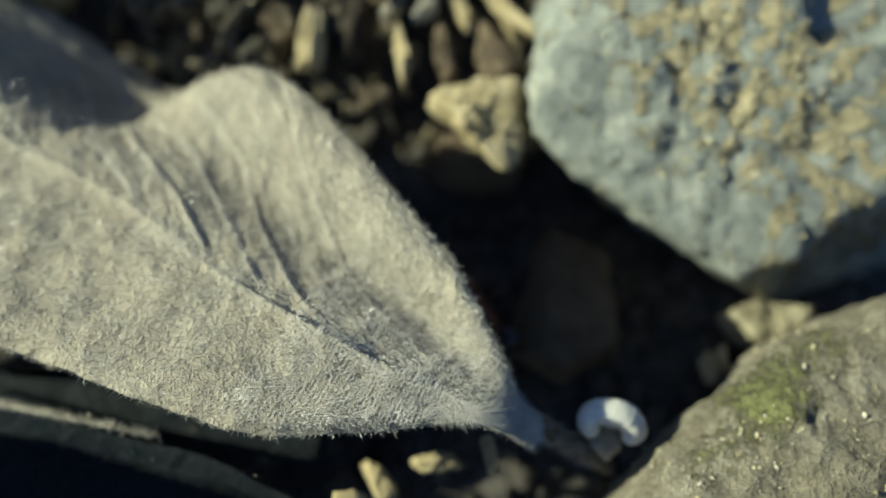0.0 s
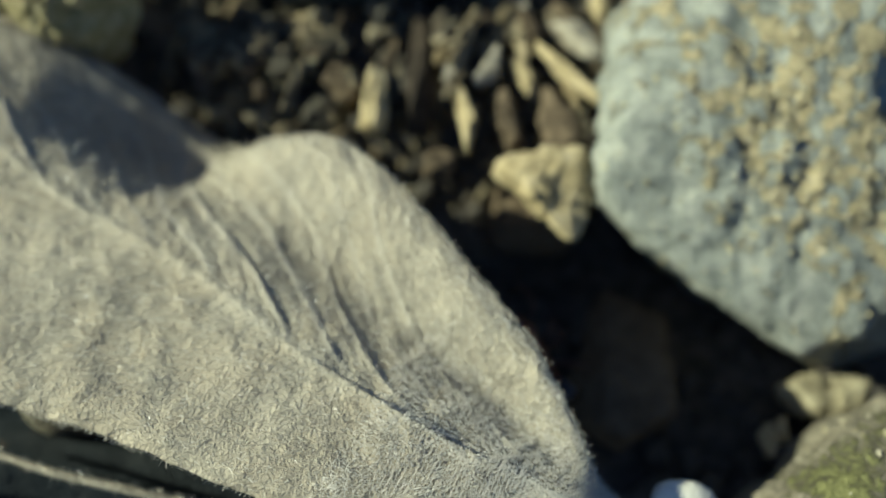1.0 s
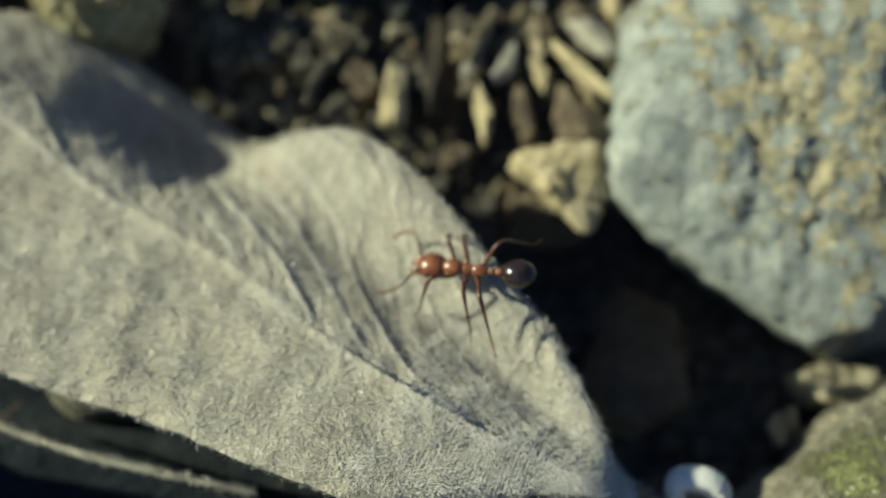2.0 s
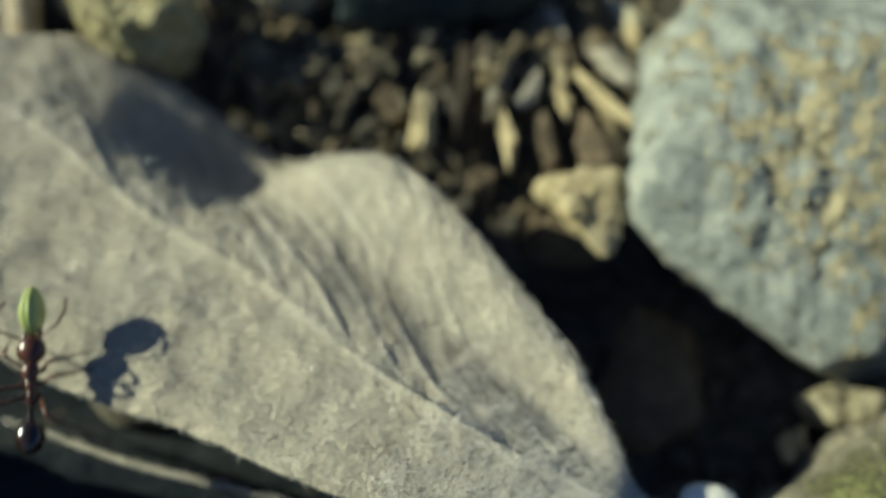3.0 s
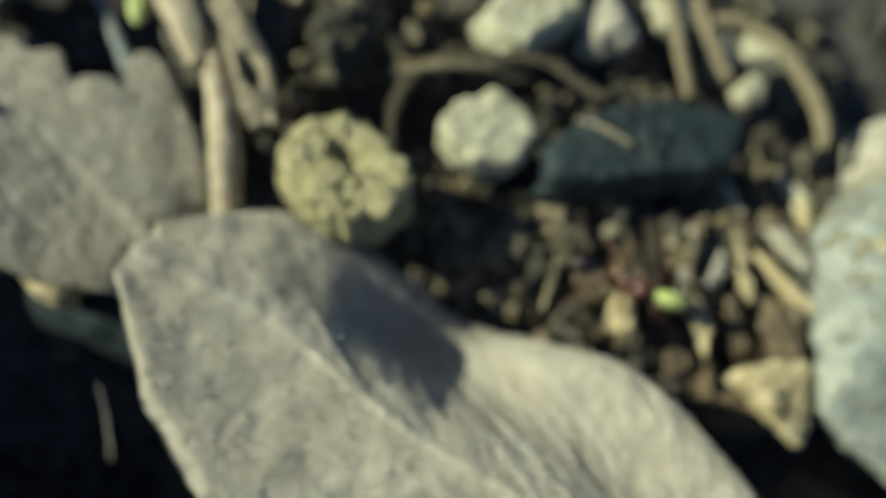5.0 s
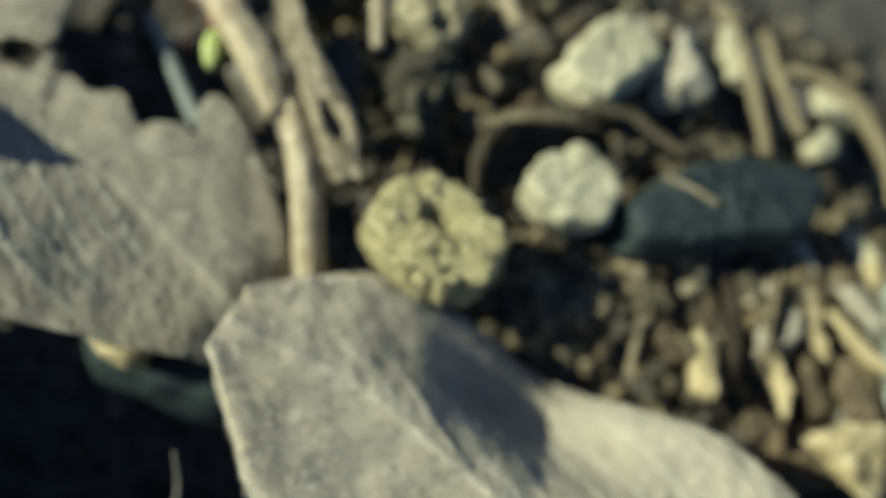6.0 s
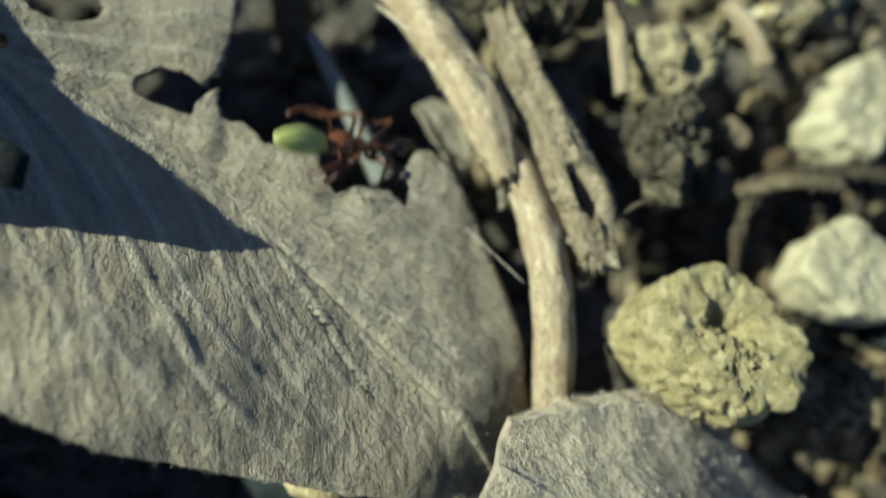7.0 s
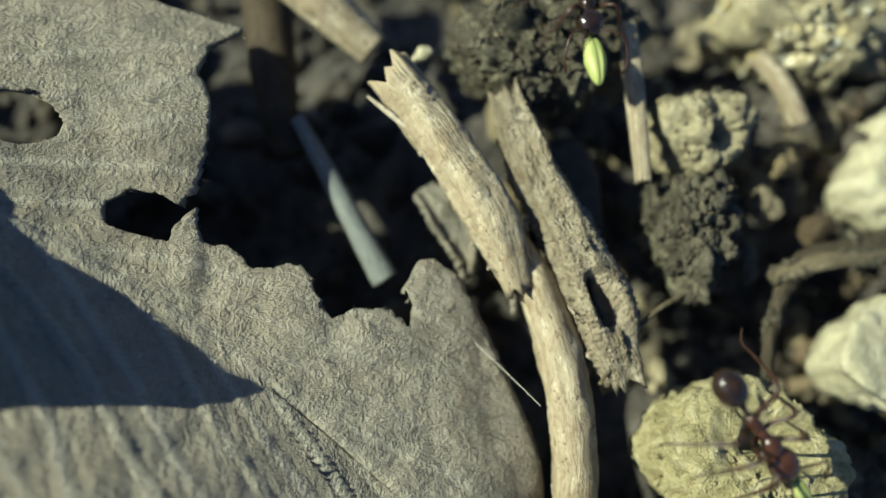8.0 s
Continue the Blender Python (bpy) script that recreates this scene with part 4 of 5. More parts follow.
for k in range(26):
    x, y = rnd.gauss(-11.8, 1.9), rnd.gauss(28.9, 1.0)
    pebble(x, y, rnd.uniform(-0.35, 0.25), rnd.uniform(0.22, 0.42), rnd.uniform(0.3, 0.6), rnd.uniform(0.25, 0.4), rnd.uniform(-70, 70), 100 + k, "light brown crumb of earth in the rubble", BROWN_STONE if k % 3 else OLIVE_CLOD, "earth_crumb", 0.5)
for row in [(-12.4, 29.0, -0.3, 0.8, 0.6, 0.6, 20, 31), (-13.4, 30.1, -0.3, 0.7, 0.7, 0.5, 50, 32), (-10.5, 28.0, -0.3, 0.8, 0.6, 0.6, 70, 33), (-15.3, 30.5, -0.3, 0.6, 0.9, 0.6, 10, 34), (-11.7, 30.3, -0.1, 0.7, 0.8, 0.6, 0, 35), (-9.2, 29.6, -0.4, 0.7, 0.6, 0.6, 30, 36), (-13.8, 28.3, -0.7, 0.6, 0.5, 0.5, 0, 37), (-8.6, 26.0, -0.7, 0.9, 0.6, 0.6, 60, 38)]:
    pebble(*row, "brown lump of soil and grit", EARTH, "grit_lump")
for row in [(-15.2, 39.0, 1.7, 0.8, 0.5, 0.5, 20, 51), (-17.5, 39.7, 1.8, 0.55, 0.6, 0.5, 0, 52), (-16.6, 41.5, 2.0, 0.6, 0.6, 0.5, 0, 53), (-7.2, 42.2, 2.0, 1.4, 1.8, 1.1, 10, 54), (-3.1, 43.1, 1.8, 1.3, 1.4, 1.0, 0, 55), (-0.5, 41.0, 1.9, 1.0, 1.2, 0.8, 0, 56), (1.1, 38.4, 1.8, 1.0, 0.7, 0.7, 40, 57), (-15.5, 46.6, 1.9, 1.4, 1.0, 0.9, 20, 58), (-12.9, 47.2, 1.9, 1.2, 1.4, 1.0, 0, 59), (1.7, 41.3, 1.8, 1.3, 1.0, 1.0, 0, 61), (-18.4, 37.7, 1.5, 0.4, 0.8, 0.4, 15, 62)]:
    pebble(*row, "cream-coloured rough piece of gravel", PEBBLE if row[7] in (51, 52, 53, 62) else (CHALK if row[7] % 2 else PALE_STONE), "gravel_piece")
for row in [(-3.0, 8.0, -4.2, 0.9, 0.4, 0.4, 120, 71), (-0.7, 8.6, -4.0, 0.9, 0.4, 0.4, 0, 72), (-3.7, 6.6, -3.2, 0.8, 0.6, 0.6, 0, 73), (1.3, 8.6, -2.6, 0.28, 0.6, 0.4, 10, 74), (10.7, 12.9, -5.0, 0.3, 0.6, 0.4, 10, 75), (11.3, 13.4, -5.0, 0.25, 0.5, 0.4, -10, 76)]:
    pebble(*row, "pale chip in the dark gap", TAN_STONE, "stone_chip")
rnd = random.Random(77)
for k in range(26):
    x, y = rnd.uniform(-1.5, 5.2) if k % 3 else rnd.uniform(-10, -1.5), rnd.uniform(26.5, 34.5)
    if x > 3.0 and y < 26.0:
        continue
    pebble(x, y, max(ground_height(x, y), -0.9) + rnd.uniform(0.5, 1.1), rnd.uniform(0.14, 0.28), rnd.uniform(0.9, 2.1), rnd.uniform(0.2, 0.4), rnd.gauss(24 if x > 0 else -22, 16), 300 + k, "thin brown sliver lying in the rubble", None, "sliver")
sv, sf, _ = tube_mesh([(5.0, 9.2, -1.6), (4.8, 9.5, -1.3), (5.0, 9.8, -1.1), (5.5, 9.8, -1.0), (6.1, 9.7, -1.1), (6.5, 9.3, -1.4), (6.3, 9.0, -1.8)], [0.3, 0.42, 0.5, 0.54, 0.54, 0.46, 0.3], 14, 0.2, 80, rings=40)
pebble(5.6, 9.2, -2.4, 0.75, 0.6, 0.55, 20, 82, "brown pebble lying under the shell fragment", PALE_STONE)
tagged(thing("shell_fragment", sv, sf, SHELL, (5.6, 9.7, -2.0)), "curved white shell-like fragment by the leaf stalk", "shell")
scatter("grit", "brown crumbly grit heaped beside the clod", 420, (-17, 26, -7, 32), (0.2, 0.6), GRAINS, 15, 1, 1.3, lambda x, y, r: bell(x, y, -12.2, 29.2, 3.0, 1.9) > 0.35 * r.random() + 0.12)
scatter("grit", "mixed brown and cream grit in the rubble", 640, (-17, 24, 6, 36), (0.25, 0.75), GRAINS, 5, 1, 0.7)
scatter("grit", "cream and brown gritty gravel by the twigs", 1000, (-27, 33, 12, 53), (0.25, 0.9), GRAINS, 6, 1, 0.6, lambda x, y, r: not (x < -23 and y < 38))


# ---- twigs, sticks and roots ----
def twig(name, label, pts, radii, material, seed, wobble=0.16, sides=12, rings=60, flat=1.0, category="twig", torn=0.5):
    v, f, grain = tube_mesh(pts, radii, sides, wobble, seed, True, rings, flat, torn)
    ob = thing(name, v, f, material, pts[len(pts) // 2])
    along = ob.data.attributes.new("grain", "FLOAT_VECTOR", "POINT")
    along.data.foreach_set("vector", np.array(grain, np.float32).ravel())
    return tagged(ob, label, category)


thick = twig("twig", "thick pale dry twig with a broken upper end", [(-31.8, 43.2, 2.4), (-30.6, 41.5, 2.5), (-29.5, 39.8, 2.5), (-28.6, 38.2, 2.4), (-27.9, 36.3, 2.2)], [0.82, 0.88, 0.88, 0.84, 0.45], WOOD, 3, 0.3, 20, 90, torn=1.1)
slender = twig("twig", "slender pale dry twig running under the grey leaf", [(-27.9, 38.4, 1.5), (-27.2, 36.6, 1.9), (-26.6, 34.5, 2.0), (-26.2, 32.7, 1.8), (-25.9, 30.6, 1.3), (-25.4, 27.2, -0.6)], [0.6, 0.66, 0.74, 0.74, 0.74, 0.7], WOOD, 4, 0.26, 16, 90)
hollow = twig("hollow_twig", "flaky hollow twig with a dark split near its end", [(-27.9, 42.9, 2.4), (-27.1, 40.1, 2.5), (-26.1, 37.9, 2.5), (-25.2, 35.8, 2.4), (-24.3, 33.2, 2.1)], [0.6, 0.84, 0.88, 1.02, 0.6], BARK, 5, 0.55, 28, 120, torn=1.0)
q = radians(21)
for vert in hollow.data.vertices:
    x, y, z = vert.co / MM
    a, b = ((x - 0.86) * math.cos(q) + (y + 2.2) * math.sin(q)) / 0.42, (-(x - 0.86) * math.sin(q) + (y + 2.2) * math.cos(q)) / 1.15
    if a * a + b * b < 1 and z > 0:
        vert.co.z -= 0.75 * (1 - (a * a + b * b) ** 2) * MM
# dark lining laid in the dent: the shade inside the hollow as colour
hv, hf = pebble_mesh(0.26, 0.8, 0.2, 91, 3, 0.2)
part("split", (hv @ np.array([[math.cos(q), -math.sin(q), 0], [math.sin(q), math.cos(q), 0], [0, 0, 1]]).T) + np.array([0.86, -2.2, 0.16]), hf, SPLIT_SHADE, hollow, "hollow split, coloured dark for its shade")


def chips_on(ob, name, label, count, along, size, material, seed):
    """Lifted flakes of bark, each a part of its own, on the upper side of a twig."""
    rnd = random.Random(seed)
    polys = [p for p in ob.data.polygons if p.normal.z > 0.35 and len(p.vertices) == 4]
    polys.sort(key=lambda p: p.center.y)
    for k in range(count):
        p = polys[int(len(polys) * (along[0] + (along[1] - along[0]) * (k + rnd.random()) / count))]
        v, f = pebble_mesh(size * rnd.uniform(0.4, 0.7), size * rnd.uniform(0.8, 1.6), size * 0.2, seed + k, 2)
        spin = p.normal.to_track_quat("Z", "Y").to_matrix() @ Euler((rnd.uniform(-0.25, 0.25), rnd.uniform(-0.25, 0.25), rnd.uniform(-0.4, 0.4))).to_matrix()
        part(name, v @ np.array(spin).T + np.array(p.center) / MM, f, material, ob, label if k == 0 else "")


SCUFF = plain_material("bark_flake", (0.2, 0.16, 0.095), (0.54, 0.48, 0.36), 2.0, 0.85, 0.15)
chips_on(hollow, "bark_flake", "lifted bark flake", 22, (0.03, 0.97), 0.3, SCUFF, 200)
chips_on(thick, "bark_flake", "lifted bark flake", 9, (0.05, 0.9), 0.26, SCUFF, 240)
chips_on(slender, "bark_flake", "lifted bark flake", 6, (0.1, 0.9), 0.2, SCUFF, 270)
sv, sf = tube_mesh([(-3.35, 2.85, -0.2), (-2.6, 2.1, 0.1), (-1.75, 1.3, 0.3)], [0.06, 0.14, 0.05], 6, 0.3, 4, True, 16)[:2]
part("splinter", sv, sf, SCUFF, thick, "thin splinter peeling from the broken end")
twig("stick", "smooth grey stick hanging into the dark gap", [(-34.9, 43.1, -0.9), (-33.3, 40.2, -1.0), (-32.5, 38.7, -1.1), (-31.6, 37.2, -1.3)], [0.28, 0.36, 0.42, 0.52], GREY_STICK, 6, 0.1, torn=0.0)
twig("stick", "brown stick crossing the dark gap, toned darker for its shade", [(-36.5, 52.0, -2.5), (-36.0, 48.0, -2.0), (-35.6, 44.0, -1.6), (-35.0, 42.0, -1.8)], [1.0, 1.0, 0.9, 0.6], SHADED_BROWN_WOOD, 7, 0.1, torn=0.1)
twig("stick", "tan split stick end at the top of the gap", [(-36.5, 49.0, 0.4), (-34.2, 47.3, 0.2), (-32.2, 45.8, -0.2)], [0.9, 0.9, 0.7], WOOD, 8, 0.15, torn=0.2)
twig("thin_stick", "thin straight pale stick beside the clods", [(-23.6, 45.6, 3.6), (-23.6, 43.0, 3.6), (-23.4, 39.9, 3.2)], [0.33, 0.36, 0.3], WOOD, 9, 0.15)
twig("thin_stick", "short pale stick in the gravel", [(-17.8, 45.4, 3.0), (-17.0, 44.2, 3.1), (-16.2, 42.9, 2.8)], [0.38, 0.42, 0.4], WOOD, 10, 0.1)
twig("thin_stick", "thin pale splinter lying on the slate", [(-9.3, 34.6, 3.2), (-8.0, 34.1, 3.35), (-6.6, 33.4, 3.25)], [0.1, 0.16, 0.13], WOOD, 11, 0.1)
twig("bark_strip", "flat strip of dry bark on the gravel", [(-18.2, 36.8, 2.5), (-15.9, 37.4, 2.8), (-13.2, 37.7, 2.6)], [0.3, 0.36, 0.26], ROOT, 12, 0.4, flat=0.4)
twig("bark_strip", "curled dry strip of bark around the chalky stone", [(-18.1, 32.6, 1.2), (-18.2, 35.0, 2.1), (-17.0, 37.3, 2.5), (-14.0, 38.2, 2.6), (-10.6, 38.5, 2.5), (-8.7, 37.4, 2.4), (-7.4, 36.7, 2.4), (-5.7, 38.4, 1.8)], [0.22, 0.3, 0.34, 0.32, 0.3, 0.36, 0.34, 0.2], DULL_BARK, 13, 0.95, 12, 110, 0.4)
twig("root", "thin dry root over the gravel", [(-4.2, 46.5, 2.4), (-3.4, 43.1, 2.7), (-3.2, 39.4, 2.8), (-2.9, 37.1, 2.5)], [0.4, 0.4, 0.42, 0.35], ROOT, 14, 0.15, 8)
twig("root", "arched dry root above the slate", [(-1.9, 42.0, 2.0), (-0.1, 42.5, 2.7), (2.4, 41.0, 2.9), (4.3, 37.6, 2.5), (4.6, 35.2, 2.0)], [0.4, 0.45, 0.5, 0.5, 0.4], ROOT, 15, 0.15, 8)
twig("root", "short dry root end", [(-1.6, 45.2, 2.2), (-1.3, 41.3, 2.6), (-0.5, 38.6, 2.4)], [0.35, 0.4, 0.35], ROOT, 16, 0.15, 8)
twig("root", "thin grey root fibre by the yellow clod", [(-25.4, 33.0, 2.6), (-23.7, 35.0, 2.7), (-21.8, 36.1, 2.4), (-19.6, 36.6, 1.4)], [0.06, 0.08, 0.1, 0.08], ROOT, 17, 0.15, 8)
twig("fibre", "fine white plant fibre between leaf and twig", [(-29.4, 34.9, 1.0), (-28.4, 33.8, 1.4), (-27.2, 32.4, 1.9)], [0.014, 0.014, 0.01], HAIR, 18, 0.0, 5, category="fibre")
twig("fibre", "fine pale fibre standing in the dark gap", [(-31.0, 19.0, -8.0), (-30.6, 20.4, -4.0), (-30.8, 21.4, -2.5)], [0.07, 0.06, 0.03], HAIR, 19, 0.0, 5, category="fibre")
v, f = pebble_mesh(0.3, 0.28, 0.28, 95)
tagged(thing("seed", np.array(v) + np.array([-30.7, 44.9, 1.6]), f, CHALK, (-30.7, 44.9, 1.3)), "tiny cream round seed on the twig end", "seed")


fragment, fragment_label, _ = leaf(
    "leaf_fragment", "torn pale leaf scrap in the shaded gap beside the twig", [(-30.3, 40.5, -0.9), (-29.6, 39.6, -0.6), (-29.0, 38.4, -0.7), (-28.7, 37.2, -1.2)],
    [(0, 0.4), (0.3, 1.0), (0.6, 0.9), (1, 0.2)], [(0, 0.5), (0.3, 0.9), (0.5, 0.8), (1, 0.2)], lambda u, v, x, y: 0.4 * v * v, FELT_BROWN, 4, 0.2, seed=23, base=(-29.6, 39.6, -0.6), rows=40, cols=24, edge=0.15)
tagged(fragment, fragment_label, "leaf")
strip, strip_label, _ = leaf(
    "leaf_fragment", "pale torn strip of dry leaf hanging from the thick twig", [(-28.9, 39.0, 1.2), (-28.2, 38.0, 1.1), (-27.8, 36.9, 0.9), (-27.5, 35.7, 0.5)],
    [(0, 0.5), (0.4, 0.6), (0.7, 0.5), (1, 0.05)], [(0, 0.5), (0.4, 0.5), (0.7, 0.3), (1, 0.05)], lambda u, v, x, y: 0.3 * v * v, FELT_BROWN, 3, 0.2, seed=24, base=(-28.2, 38.0, 1.1), rows=40, cols=20, edge=0.15)
tagged(strip, strip_label, "leaf")

def lichen_spread(x, y):
    """Where the lichen grows on the large rock."""
    k = noise.fractal(Vector((x * 1.15, y * 1.15, 4.0)), 0.7, 2.0, 4)
    return (0.42 + 1.1 * k) * (1.2 * bell(x, y, 11.0, 25.5, 3.4, 3.0) + 1.0 * bell(x, y, 15.0, 20.6, 2.8, 3.6) + 0.5 * bell(x, y, 5.6, 29.5, 1.8, 3.0) + 0.4 * bell(x, y, 10.5, 21.5, 3, 2)) + 0.1 + 0.3 * k


for ob in [o for o in scene.objects if o.type == "MESH"]:
    kind = ob.name.split(".")[0]
    if kind == "earth_clod":
        crumbs_on(ob, 130, (0.04, 0.18), GRAINS, 7, "grit", "pale grit stuck in the clod", sink=0.5)
        if ob.data.materials[0] == EARTH:
            crumbs_on(ob, 240, (0.1, 0.34), EARTH, 9, "earth_crust", "dark crumbly earth", sink=0.45)
    elif kind in ("earth_crumb", "grit_lump", "sliver"):
        crumbs_on(ob, 26 if kind == "sliver" else 70, (0.06, 0.24), GRAINS, 13, "grit", "mixed grit clinging to it", sink=0.3)
    elif kind == "bark_strip":
        crumbs_on(ob, 160, (0.06, 0.26), EARTH, 17, "earth_crust", "brown earth clinging to it", sink=0.35)
    elif kind == "gravel_lump":
        crumbs_on(ob, 220, (0.08, 0.4), LICHEN, 8, "grit", "yellow and cream crumbs", sink=0.4)
    elif kind == "yellow_clod":
        crumbs_on(ob, 260, (0.05, 0.2), YELLOW_CLOD, 12, "crumb_crust", "cream and yellow crumbs on its face", sink=0.5)
    elif kind == "mossy_rock":
        film = ob.data.attributes.new("crust", "FLOAT", "POINT").data
        for vert, spot in zip(ob.data.vertices, film):
            w = (vert.co + ob.location) / MM
            spot.value = 0.5 * bell(w.x, w.y, 11.2, 10.2, 2.4, 2.0) + 0.35 * bell(w.x, w.y, 9.0, 8.0, 2.0, 2.0) + 0.4 * bell(w.x, w.y, 14.0, 12.6, 2.4, 1.4)
        crumbs_on(ob, 900, (0.03, 0.12), LICHEN, 21, "lichen_crust", "scattered ochre and cream crumbs", sink=0.6)
    elif ob.data and ob.data.materials[:1] == [BLUE_ROCK]:
        crust = ob.data.attributes.new("crust", "FLOAT", "POINT").data
        for vert, spot in zip(ob.data.vertices, crust):
            w = (vert.co + ob.location) / MM
            spot.value = min(1.0, lichen_spread(w.x, w.y))
        crumbs_on(ob, 2600, (0.035, 0.13), LICHEN, 10, "lichen_crust", "crumbly yellow lichen crust", sink=0.65, region=lichen_spread)


# ---- ants that carry pieces of green pod ----
def ellipsoid(centre, radii, level=3):
    v, f = ball(level)
    return v * np.array(radii) + np.array(centre), f


def joined(*meshes):
    verts, faces, k = [], [], 0
    for v, f in meshes:
        verts.append(np.asarray(v, float))
        faces.extend([tuple(i + k for i in q) for q in f])
        k += len(v)
    return np.vstack(verts), faces


def line_tube(points, radii, sides=6, rings=14):
    v, f, _ = tube_mesh(points, radii, sides, 0.0, 0, True, rings)
    return np.array(v), f


LEG_ROOTS = [(0.62, 0.16, 38), (0.25, 0.18, 2), (-0.1, 0.16, -34)]


def ant(label, body, dark, size=1.0, cargo=1.0, limb=None, tall=1.0):
    """An ant facing +x, its belly 1.3 mm above its feet; six legs that swing at their roots, and a pod piece in its jaws."""
    def sized(mesh):
        return np.asarray(mesh[0]) * size, mesh[1]

    limb = limb or LEG
    root = holder("ant", (0, 0, 0))
    v, f = ellipsoid((1.5, 0, 0.0), (0.55, 0.5, 0.42))
    v[:, 1] *= 1 + 0.12 * np.clip((1.5 - v[:, 0]) / 0.5, -1, 1)
    head = part("head", *sized((v, f)), body, root)
    for side in (1, -1):
        part("eye", *sized(ellipsoid((1.55, 0.44 * side, 0.12), (0.09, 0.06, 0.09), 2)), CHITIN_DARK, head)
        part("mandible", *sized(line_tube([(1.9, 0.22 * side, -0.08), (2.15, 0.25 * side, -0.12), (2.32, 0.08 * side, -0.14)], [0.11, 0.09, 0.03])), dark, head)
        part("antenna", *sized(line_tube([(1.85, 0.2 * side, 0.15), (2.1, 0.75 * side, 0.45), (2.3, 1.05 * side, 0.42), (2.9, 1.2 * side, 0.05), (3.3, 1.1 * side, -0.25)], [0.045, 0.04, 0.05, 0.05, 0.055])), limb, head)
    part("thorax", *sized(joined(ellipsoid((0.72, 0, 0.06), (0.42, 0.3, 0.3)), ellipsoid((0.25, 0, 0.0), (0.34, 0.2, 0.22)), ellipsoid((-0.2, 0, -0.02), (0.36, 0.21, 0.23)))), body, root)
    part("petiole", *sized(joined(ellipsoid((-0.62, 0, -0.02), (0.16, 0.1, 0.15), 2), ellipsoid((-0.92, 0, 0.0), (0.15, 0.13, 0.16), 2), line_tube([(-0.4, 0, -0.06), (-0.7, 0, -0.06), (-1.15, 0, -0.02)], [0.08, 0.07, 0.09]))), dark, root)
    gaster = ellipsoid((-1.6, 0, 0.02), (0.62, 0.5, 0.47), 4)
    gv = gaster[0]
    gv *= 1 - 0.02 * (np.sin((gv[:, :1] + 1.6) * 14) > 0.93)
    part("gaster", *sized((gv, gaster[1])), CHITIN_DARK, root, "glossy black abdomen")
    for x, y, yaw in LEG_ROOTS:
        for side in (1, -1):
            q = radians(yaw)
            out = np.array([math.sin(q), side * math.cos(q)])
            reach = 1.75 if yaw > 20 else (1.7 if yaw > -20 else 2.2)
            pts = [(x, y * side, -0.12), (x + out[0] * 0.35, y * side + out[1] * 0.3, -0.05), (x + out[0] * reach * 0.5, y * side + out[1] * reach * 0.5, 0.5),
                   (x + out[0] * reach * 0.85, y * side + out[1] * reach * 0.85, -0.6), (x + out[0] * reach, y * side + out[1] * reach, -1.22), (x + out[0] * reach * 1.22, y * side + out[1] * reach * 1.22, -1.3)]
            o = np.array([x, y * side, -0.12]) * size
            v, f = sized(line_tube(pts, [0.1, 0.07, 0.085, 0.05, 0.035, 0.02], 6, 18))
            part("leg", v, f, limb, root, origin=o)
    if cargo:
        v, f = ellipsoid((0, 0, 0), (1.15, 0.52, 0.42 * tall), 4)
        v[:, 2] -= 0.07 * np.exp(-(v[:, 1] / 0.09) ** 2) * (v[:, 2] > 0)
        v[:, 1] *= 1 - 0.25 * np.clip(v[:, 0], 0, 1.2)
        pod = part("pod_piece", *sized((v * cargo + np.array([2.1 + 1.05 * cargo, 0, -0.05]), f)), GREEN, root, "bright green grooved piece of pod in its jaws")
    return tagged(root, label, "ant", "ants on the trail")


carrier = ant("red-brown ant with a black abdomen carrying a green pod piece", CHITIN, CHITIN, 0.98)
climber = ant("red-brown ant climbing over the leaf edge with empty jaws", CHITIN, CHITIN, 1.0, 0.0)
runner = ant("brown ant hauling a green pod piece across the grey leaf", BROWN_CHITIN, CHITIN_DARK, 0.98, 0.78, tall=2.0)
dark_ant = ant("dark brown ant carrying a green pod piece over the clods", UMBER_CHITIN, CHITIN_DARK, 0.95, 0.5, DARK_LEG)
late_ant = ant("dark ant with a green pod piece on the earth clod", CHITIN_DARK, CHITIN_DARK, 0.95, 0.8, DARK_LEG)


def solid_ground():
    """The top surface of all that lies still, to set feet on."""
    bpy.context.view_layer.update()
    verts, faces = [], []
    for ob in scene.objects:
        top = ob
        while top.parent:
            top = top.parent
        if ob.type != "MESH" or top.name.startswith("ant") or ob.name.startswith(("fuzz", "fibre", "jutting")):
            continue
        k, m = len(verts), ob.matrix_world
        verts.extend([m @ v.co for v in ob.data.vertices])
        faces.extend([tuple(i + k for i in p.vertices) for p in ob.data.polygons])
    return BVHTree.FromPolygons(verts, faces)


def top_of(tree, x, y):
    hit = tree.ray_cast(Vector((x * MM, y * MM, 0.011)), Vector((0, 0, -1)))
    return hit[0].z / MM if hit[0] else -8.0


